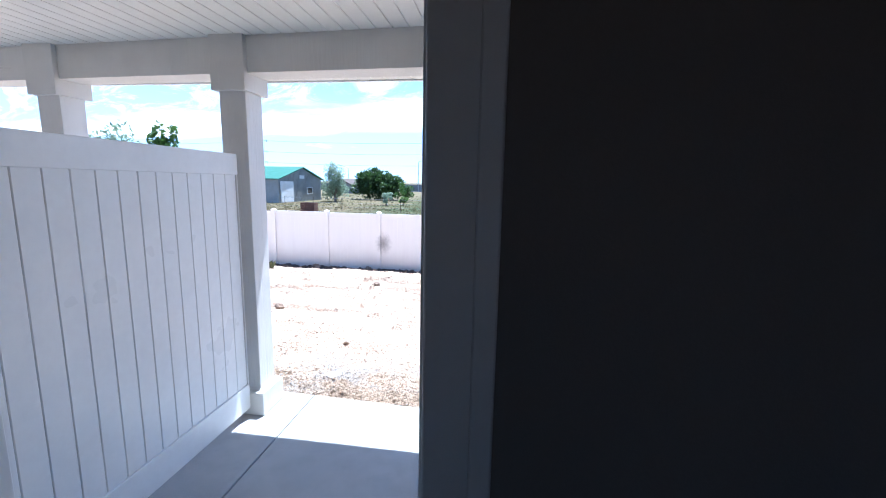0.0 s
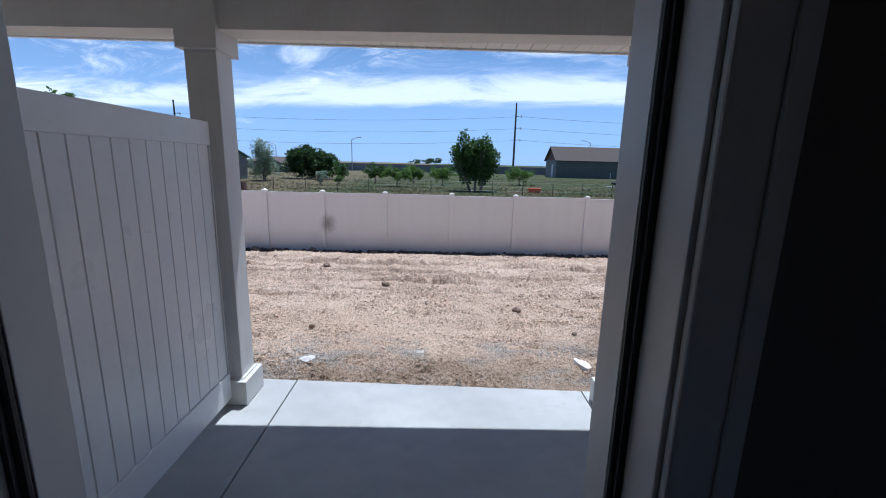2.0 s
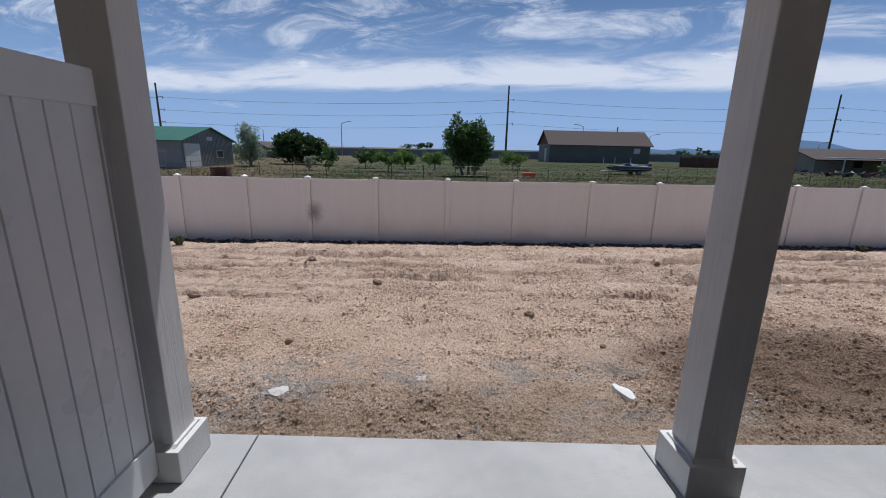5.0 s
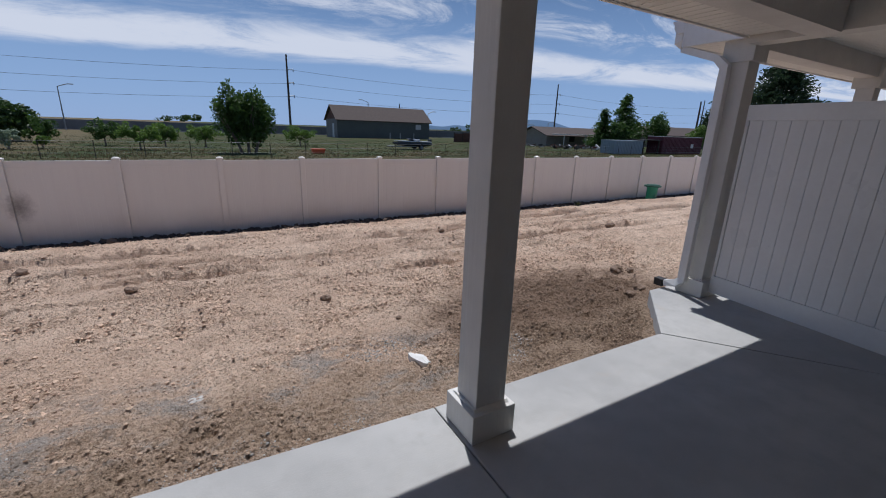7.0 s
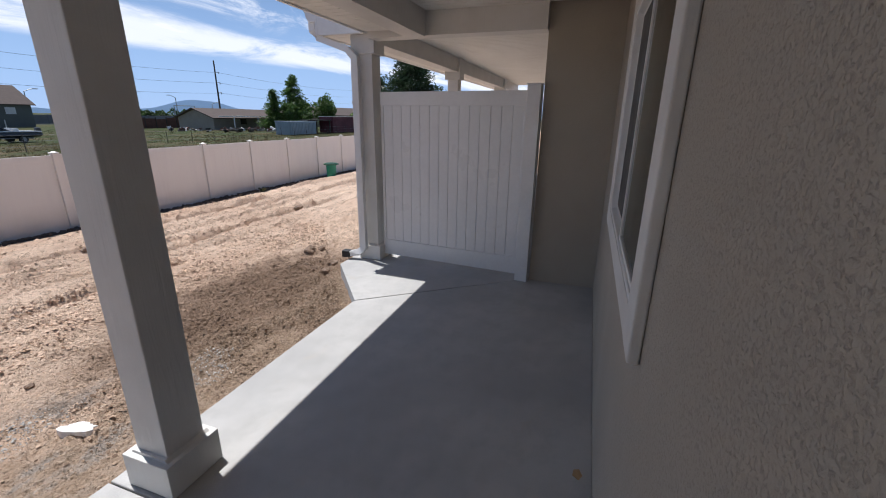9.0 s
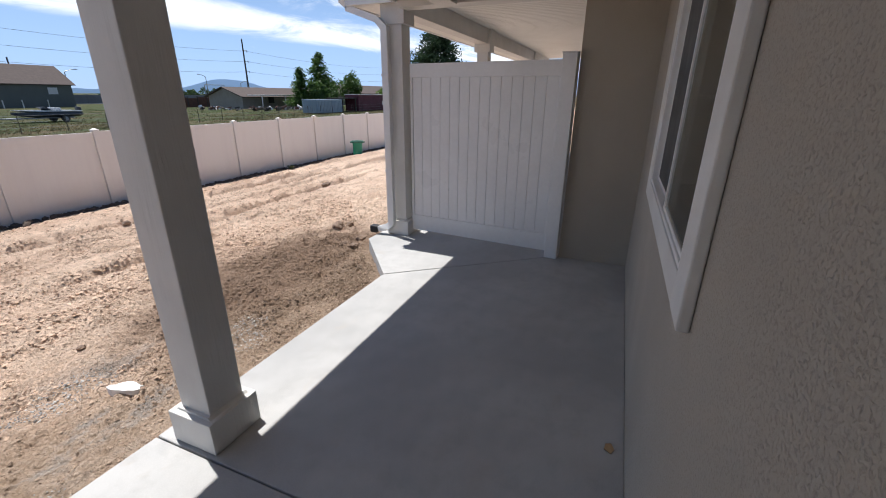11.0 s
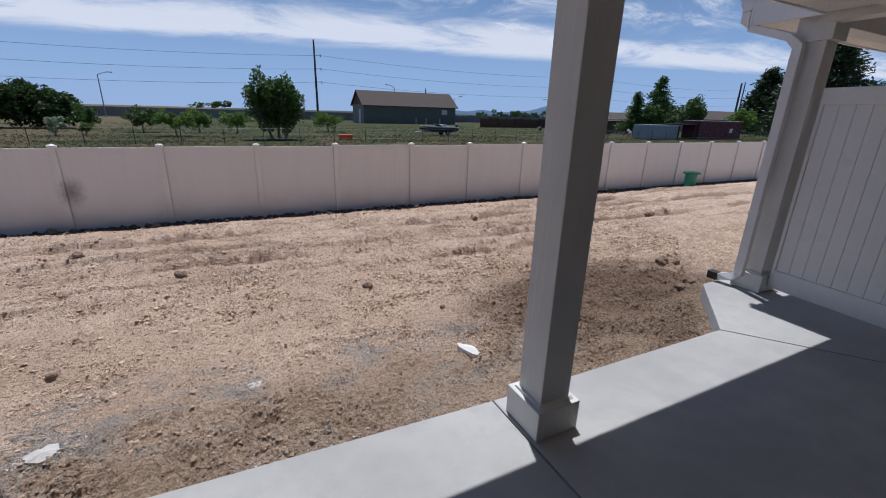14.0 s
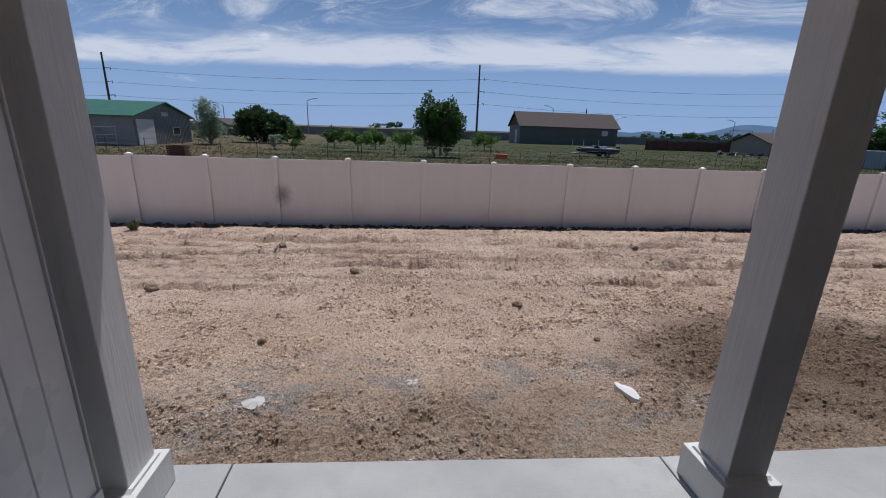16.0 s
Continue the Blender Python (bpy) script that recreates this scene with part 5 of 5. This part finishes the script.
def crate():
    c = thing("steel_crate", (-15.3, 34.0, FIELD), "rusty brown open steel crate standing in the dry grass", "crate")
    x0, x1, y0, y1, z0, z1 = -15.9, -14.7, 33.6, 34.4, FIELD, FIELD + 0.75
    for k in range(5):
        z = z0 + 0.02 + k * 0.15
        part("slat", B(x0, x1, y0, y0 + 0.03, z, z + 0.12), RUSTY, c)
        part("slat", B(x0, x1, y1 - 0.03, y1, z, z + 0.12), RUSTY, c)
        part("slat", B(x0, x0 + 0.03, y0 + 0.031, y1 - 0.031, z, z + 0.12), RUSTY, c)
        part("slat", B(x1 - 0.03, x1, y0 + 0.031, y1 - 0.031, z, z + 0.12), RUSTY, c)
    part("floor", B(x0 + 0.031, x1 - 0.031, y0 + 0.031, y1 - 0.031, z0, z0 + 0.03), RUSTY, c)


crate()


def sound_wall():
    w = thing("wall_highway", (30, 121, FIELD), "long grey precast concrete sound wall beside the highway", "wall", kind="structure")
    for k in range(-22, 40):
        x = k * 6.0
        part("panel", B(x + 0.16, x + 5.84, 120.9, 121.1, FIELD, FIELD + 2.05, 0.02), SOUND_WALL, w)
        part("pier", B(x - 0.155, x + 0.155, 120.8, 121.2, FIELD, FIELD + 2.15, 0.02), SOUND_WALL, w)


sound_wall()
solo("road_verge", B(-130, 240, 117.0, 118.2, FIELD - 0.1, FIELD + 0.10, 0.02), SOUND_WALL, "pale concrete kerb of the far road", "kerb", kind="structure")


def utility_pole(x, y, top, label, arms=3, side=1):
    p = thing("utility_pole", (x, y, FIELD), label, "utility pole", "utility poles along the highway")
    part("pole", tube(bmesh.new(), (x, y, FIELD - 0.2), (x, y, top), 0.32, 0.2, 10), POLE_WOOD, p)
    for k in range(arms):
        z = top - 3.6 - k * 3.2
        a = part("arm", tube(bmesh.new(), (x, y, z), (x + side * 1.5, y, z + 0.25), 0.09, 0.06, 6), GALV, p)
        part("insulator", tube(bmesh.new(), (x + side * 1.5, y, z - 0.35), (x + side * 1.5, y, z + 0.3), 0.12, 0.08, 8), GALV, a)


POLES = ((-72.7, 121.5, 17.0), (22.0, 121.5, 18.6), (116.0, 121.5, 18.6), (210.0, 121.5, 18.6))
for x, y, top in POLES:
    utility_pole(x, y, top, "tall dark wooden utility pole with insulator arms")
utility_pole(127.0, 75.0, 11.6, "dark wooden utility pole behind the houses", 1)


def power_lines():
    for k in range(3):
        for (xa, ya, ta), (xb, yb, tb) in zip(((-170, 121.5, 17.0),) + POLES, POLES + ((305.0, 121.5, 18.6),)):
            w = bmesh.new()
            za, zb = ta - 3.6 - k * 3.2, tb - 3.6 - k * 3.2
            pts = [(xa + (xb - xa) * f + 1.5, ya, za + (zb - za) * f - 4 * 1.3 * f * (1 - f)) for f in (i / 14 for i in range(15))]
            sweep(w, pts, 0.028, 0.028)
            solo("power_line", w, CABLE, "thin dark overhead power line between the poles", "power line", "power lines")


power_lines()


def street_lamp(x, y, top, side, label):
    l = thing("street_lamp", (x, y, FIELD), label, "street lamp", "street lamps along the highway")
    part("mast", tube(bmesh.new(), (x, y, FIELD), (x, y, top - 0.6), 0.13, 0.08, 8), GALV, l)
    bm = bmesh.new()
    last = None
    for i in range(7):
        a = i / 6 * 1.4
        p = (x + side * 1.7 * math.sin(a) ** 1.2, y, top - 0.6 + 0.6 * math.sin(a * 1.1))
        if last:
            tube(bm, last, p, 0.07, sides=6)
        last = p
    part("arm", bm, GALV, l)
    part("lamp_head", B(last[0] - 0.1 if side > 0 else last[0] - 0.8, last[0] + 0.8 if side > 0 else last[0] + 0.1, y - 0.15, y + 0.15, last[2] - 0.08, last[2] + 0.08, 0.03), GALV, l)


for x, top, side in ((-22.0, 7.7, 1), (-41.7, 5.9, -1), (40.2, 8.3, -1), (58.0, 6.3, 1), (92.0, 6.6, -1), (104.0, 5.2, 1), (150.0, 6.0, -1)):
    street_lamp(x, 112.0, top, side, "grey steel street lamp with a curved arm beside the highway")


def boat():
    """Bass boat on a trailer, side on."""
    cx, cy, z0 = 22.9, 48.8, FIELD
    b = thing("motor_boat", (cx, cy, z0), "white and dark motor boat on a trailer standing in the grass", "boat")
    L = 4.8

    def hull(lo, hi, lift0, wide):
        bm = bmesh.new()
        rows = []
        for i in range(13):
            f = i / 12
            w = wide * (1 - max(0, f - 0.55) ** 2 * 4.4)
            zb = z0 + lo + max(0, f - 0.6) ** 2 * 1.6
            zt = z0 + hi + lift0 * f
            x = cx + L * (0.5 - f)
            rows.append([bm.verts.new(v) for v in ((x, cy - w * 0.35, zb), (x, cy - w, (zb + zt) / 2), (x, cy - w * 0.96, zt), (x, cy + w * 0.96, zt), (x, cy + w, (zb + zt) / 2), (x, cy + w * 0.35, zb))])
        for r, q in zip(rows, rows[1:]):
            for k in range(6):
                bm.faces.new((r[k], r[(k + 1) % 6], q[(k + 1) % 6], q[k]))
        bm.faces.new(rows[0])
        bm.faces.new(rows[-1][::-1])
        return bm
    part("hull", hull(0.42, 0.80, 0.06, 0.9), BOAT_DARK, b, "dark lower hull")
    part("deck", hull(0.802, 0.96, 0.10, 0.92), BOAT_HULL, b, "white upper deck")
    bm = bmesh.new()
    prism(bm, [(cx + 0.1, z0 + 0.98), (cx + 0.25, z0 + 1.0), (cx - 0.25, z0 + 1.28), (cx - 0.32, z0 + 1.26)], 1, cy - 0.7, cy + 0.7)
    part("windscreen", bm, BOAT_DARK, b)
    part("engine", B(cx + L / 2 - 0.05, cx + L / 2 + 0.35, cy - 0.18, cy + 0.18, z0 + 0.55, z0 + 1.25, 0.08), BOAT_DARK, b, "dark outboard engine")
    for s in (-1, 1):
        part("seat", B(cx + 0.5, cx + 0.9, cy + s * 0.45 - 0.2, cy + s * 0.45 + 0.2, z0 + 0.98, z0 + 1.22, 0.05), BOAT_HULL, b)
    part("trailer_frame", B(cx - 3.0, cx + 1.9, cy - 0.5, cy + 0.5, z0 + 0.33, z0 + 0.41, 0.01), GALV, b)
    for s in (-1, 1):
        w = part("wheel", tube(bmesh.new(), (cx + 0.9, cy + s * 0.85, z0 + 0.3), (cx + 0.9, cy + s * 1.05, z0 + 0.3), 0.3, sides=20), RUBBER, b)
        part("rim", tube(bmesh.new(), (cx + 0.9, cy + s * 1.051, z0 + 0.3), (cx + 0.9, cy + s * 1.07, z0 + 0.3), 0.17, sides=16), GALV, w)


boat()


def orange_tub():
    c = thing("orange_tub", (9.9, 41.1, FIELD), "orange plastic tub standing in the grass", "tub")
    bm = bmesh.new()
    prism(bm, [(9.42, FIELD), (10.38, FIELD), (10.48, FIELD + 0.36), (9.32, FIELD + 0.36)], 1, 40.8, 41.4)
    part("body", bm, ORANGE, c)
    part("rim", B(9.27, 10.53, 40.75, 41.45, FIELD + 0.361, FIELD + 0.41, 0.01), ORANGE, c)


orange_tub()


def wire_fence():
    """Thin posts and wires of the field fence."""
    f = thing("field_fence", (5, 36.0, FIELD), "thin steel post and wire field fence in dry grass", "fence")
    for k in range(-12, 30):
        x = k * 2.6
        part("post", tube(bmesh.new(), (x, 36.0 + 0.1 * k, FIELD), (x, 36.0 + 0.1 * k, FIELD + 1.15), 0.025, sides=5), POLE_WOOD, f)
    for z in (0.35, 0.7, 1.08):
        part("wire", tube(bmesh.new(), (-31, 34.8, FIELD + z), (76, 38.9, FIELD + z), 0.006, sides=4, caps=False), GALV, f)


wire_fence()


def grass_tufts(name, count, x0, x1, y0, y1, h, seed, label, material):
    rng = np.random.default_rng(seed)
    verts, faces = [], []
    for _ in range(count):
        x, y = rng.uniform(x0, x1), y0 + (y1 - y0) * rng.random() ** 1.4
        if noise.noise(Vector((x * 0.13, y * 0.3, seed))) < rng.uniform(-0.5, 0.25):
            continue
        for k in range(4):
            a = rng.uniform(0, 6.283)
            hh = h * rng.uniform(0.4, 1.1)
            bx, by = x + rng.uniform(-0.12, 0.12), y + rng.uniform(-0.12, 0.12)
            n = len(verts)
            verts += [(bx - 0.035 * math.cos(a), by - 0.035 * math.sin(a), FIELD - 0.02), (bx + 0.035 * math.cos(a), by + 0.035 * math.sin(a), FIELD - 0.02),
                      (bx + rng.uniform(-0.2, 0.2) * h, by + rng.uniform(-0.2, 0.2) * h, FIELD + hh)]
            faces.append((n, n + 1, n + 2))
    me = bpy.data.meshes.new(name)
    me.from_pydata(verts, [], faces)
    me.materials.append(material)
    tagged(new(name, me), label, "grass", kind="stuff")


STRAW = leaf_mat("straw_grass", (0.15, 0.12, 0.06), (0.24, 0.19, 0.10))
grass_tufts("dry_grass", 9000, -40, 70, 31, 46, 0.13, 61, "dry straw-coloured grass tufts in the field", STRAW)
grass_tufts("green_grass", 12000, -35, 80, 33, 80, 0.12, 62, "green grass tufts in the field", GRASS)


def junk_yard():
    """Rusting wall of boxcars, scrap and house roofs beyond the fence's far end."""
    t = thing("steel_barrier", (56, 78, FIELD), "long low rusty brown steel barrier in the field", "barrier")
    for k in range(9):
        x = 46.5 + k * 2.1
        part("sheet", B(x + 0.02, x + 2.08, 78, 78.15, FIELD, FIELD + 1.75 + 0.1 * math.sin(k * 1.9), 0.01), RUSTY, t)
        part("post", B(x - 0.06, x + 0.06, 77.9, 77.995, FIELD, FIELD + 2.0), POLE_WOOD, t)
    rng = random.Random(8)
    for k in range(34):
        x, y = rng.uniform(50, 66), rng.uniform(48, 66)
        w, d, h = rng.uniform(0.3, 1.3), rng.uniform(0.3, 0.9), rng.uniform(0.2, 0.9)
        s = thing("scrap_heap", (x, y, FIELD), "heap of rusty scrap and timber on the dirt", "scrap", "scrap heaps by the houses")
        for q in range(4):
            bm = bmesh.new()
            box(bm, -w / 2, w / 2, -0.08, 0.08, 0, h * rng.uniform(0.2, 0.6), 0.01)
            bmesh.ops.transform(bm, matrix=pose(x + rng.uniform(-0.4, 0.4), y + rng.uniform(-0.4, 0.4), FIELD + 0.1 * q, rng.uniform(-14, 14), rng.uniform(-25, 25), rng.uniform(0, 180)), verts=bm.verts)
            part("beam", bm, rng.choice((RUSTY, DARK_VOID, WHITE_METAL, BARK)), s)
    # swing frame
    s = thing("swing_frame", (93, 110, FIELD), "tall dark metal swing frame", "swing")
    for x in (89.5, 96.0):
        for q in (-1.6, 1.6):
            part("leg", tube(bmesh.new(), (x + q * 0.6, 110 + q, FIELD), (x, 110, FIELD + 4.8), 0.09, sides=6), GALV, s)
    part("crossbar", tube(bmesh.new(), (89.5, 110, FIELD + 4.8), (96.0, 110, FIELD + 4.8), 0.09, sides=6), GALV, s)


junk_yard()


def carport_house():
    t, put = gable_house("ranch_house", 70.0, 67.0, 24.0, 8.0, 2.1, 3.5, 0.0, BEIGE, SHINGLE, "low tan ranch house with a grey-brown roof and white carport", None, 0.6)
    put("carport_roof", B(-11.5, 0.0, -8.0, -4.7, 2.2, 2.36, 0.02), WHITE_METAL, "white flat carport roof")
    for x in (-11.3, -5.8, -0.2):
        put("carport_post", B(x - 0.06, x + 0.06, -7.9, -7.78, 0, 2.2), WHITE_METAL)
    for x in (-6.0, 0.0, 4.5):
        w = put("window", B(x, x + 1.4, -4.06, -4.005, 0.9, 1.9), DARK_VOID, "dark window")
    put("door", B(2.6, 3.5, -4.06, -4.005, 0, 2.0), WHITE_METAL, "white door")


carport_house()
t2, put2 = gable_house("long_house", 106.0, 72.0, 34.0, 9.0, 2.9, 4.8, 0.0, BEIGE, SHINGLE, "long low house with a grey-brown roof behind trees", None, 0.6)
put2("window", B(-9, -7, -4.56, -4.505, 1.0, 2.1), DARK_VOID, "dark window")
t3, put3 = gable_house("small_house", -33.0, 92.0, 7.0, 6.0, 1.8, 3.0, 1.2, BARN_GABLE, SHINGLE, "small grey house with a dark roof behind the trees", None, 0.4)
put3("window", B(3.52, 3.56, -1.0, 0.4, 0.6, 1.5), DARK_VOID, "dark window")


def container(name, x0, x1, y0, y1, h, mat, label, door_at=None):
    c = thing(name, ((x0 + x1) / 2, (y0 + y1) / 2, FIELD), label, "container" if "container" in name else "trailer")
    part("body", B(x0, x1, y0, y1, FIELD + 0.05, FIELD + h, 0.03), mat, c)
    n = int((x1 - x0) / 0.32)
    for k in range(n):
        x = x0 + 0.1 + k * 0.32
        part("corrugation", B(x, x + 0.15, y0 - 0.045, y0 - 0.002, FIELD + 0.2, FIELD + h - 0.15), mat, c)
    m = int((y1 - y0) / 0.32)
    for k in range(m):
        y = y0 + 0.08 + k * 0.32
        part("corrugation", B(x0 - 0.045, x0 - 0.002, y, y + 0.15, FIELD + 0.2, FIELD + h - 0.15), mat, c)
    part("roof_edge", B(x0 - 0.05, x1 + 0.05, y0 - 0.06, y1 + 0.06, FIELD + h + 0.002, FIELD + h + 0.08, 0.02), WHITE_METAL if mat is MAROON else mat, c)
    if door_at:
        part("sign", B(door_at, door_at + 0.7, y0 - 0.06, y0 - 0.048, FIELD + 0.9, FIELD + 1.5), WHITE_METAL, c, "pale square sign")


container("shipping_container", 59.0, 69.0, 40.0, 42.5, 2.45, MAROON, "maroon corrugated steel shipping container", 66.0)
container("old_trailer", 48.8, 54.6, 40.0, 42.4, 1.75, BLUE_GREY, "blue-grey metal trailer body beside the container")


def dark_shelter():
    s = thing("open_shelter", (57, 41, FIELD), "dark open timber shelter between trailer and container", "shelter")
    part("roof", B(54.8, 58.9, 40.2, 43.0, FIELD + 1.9, FIELD + 2.0, 0.01), DARK_VOID, s)
    for x in (55.0, 58.7):
        for y in (40.4, 42.8):
            part("post", B(x - 0.07, x + 0.07, y - 0.07, y + 0.07, FIELD, FIELD + 1.9), POLE_WOOD, s)
    part("back_wall", B(54.9, 58.8, 42.85, 42.95, FIELD, FIELD + 1.88), DARK_VOID, s)


dark_shelter()


def far_trees():
    rng = np.random.default_rng(77)
    verts, faces = [], []
    for k in range(34):
        x, y = rng.uniform(118, 190), rng.uniform(190, 215)
        leaves_into(verts, faces, np.array([x, y, FIELD + 2.0]), 4.0, 3.0, 2.0 + rng.uniform(0, 1.2), 160, 0.7, rng, clumps=6)
    for k in range(10):
        x, y = rng.uniform(-20, 40), rng.uniform(330, 360)
        leaves_into(verts, faces, np.array([x, y, FIELD + 4.0]), 5.0, 3.0, 2.6, 80, 1.0, rng, clumps=6)
    me = bpy.data.meshes.new("far_trees")
    me.from_pydata(verts, [], faces)
    me.materials.append(LEAF_DARK)
    tagged(new("far_trees", me), "distant dark green row of trees on the horizon", "trees", kind="stuff")


far_trees()


def hills():
    """Mountain range on the horizon, its haze painted in and glowing a little."""
    bm = bmesh.new()
    n = 140
    for row, (dist, gain, off) in enumerate(((3100, 1.0, 0.0), (2900, 0.55, 9.0))):
        top, low = [], []
        for i in range(n + 1):
            a = radians(8 + 100 * i / n)
            x, y = dist * math.sin(a), dist * math.cos(a)
            deg = math.degrees(a)
            h = 22 + 20 * noise.noise(Vector((deg * 0.11 + off, 0.3, 0))) + 16 * noise.noise(Vector((deg * 0.4 + off, 2.3, 0)))
            h += 74 * math.exp(-((deg - 41.0) / 4.0) ** 2) + 22 * math.exp(-((deg - 56) / 6.0) ** 2)
            h *= gain * max(0.0, min(1.0, (deg - 10) / 16))
            top.append(bm.verts.new((x, y, FIELD + max(h, 0.5))))
            low.append(bm.verts.new((x, y, FIELD - 5)))
        for i in range(n):
            bm.faces.new((low[i], low[i + 1], top[i + 1], top[i]))
    solo("backdrop_hills", bm, HILL, "hazy blue mountain range on the horizon", "hills", kind="structure")


hills()
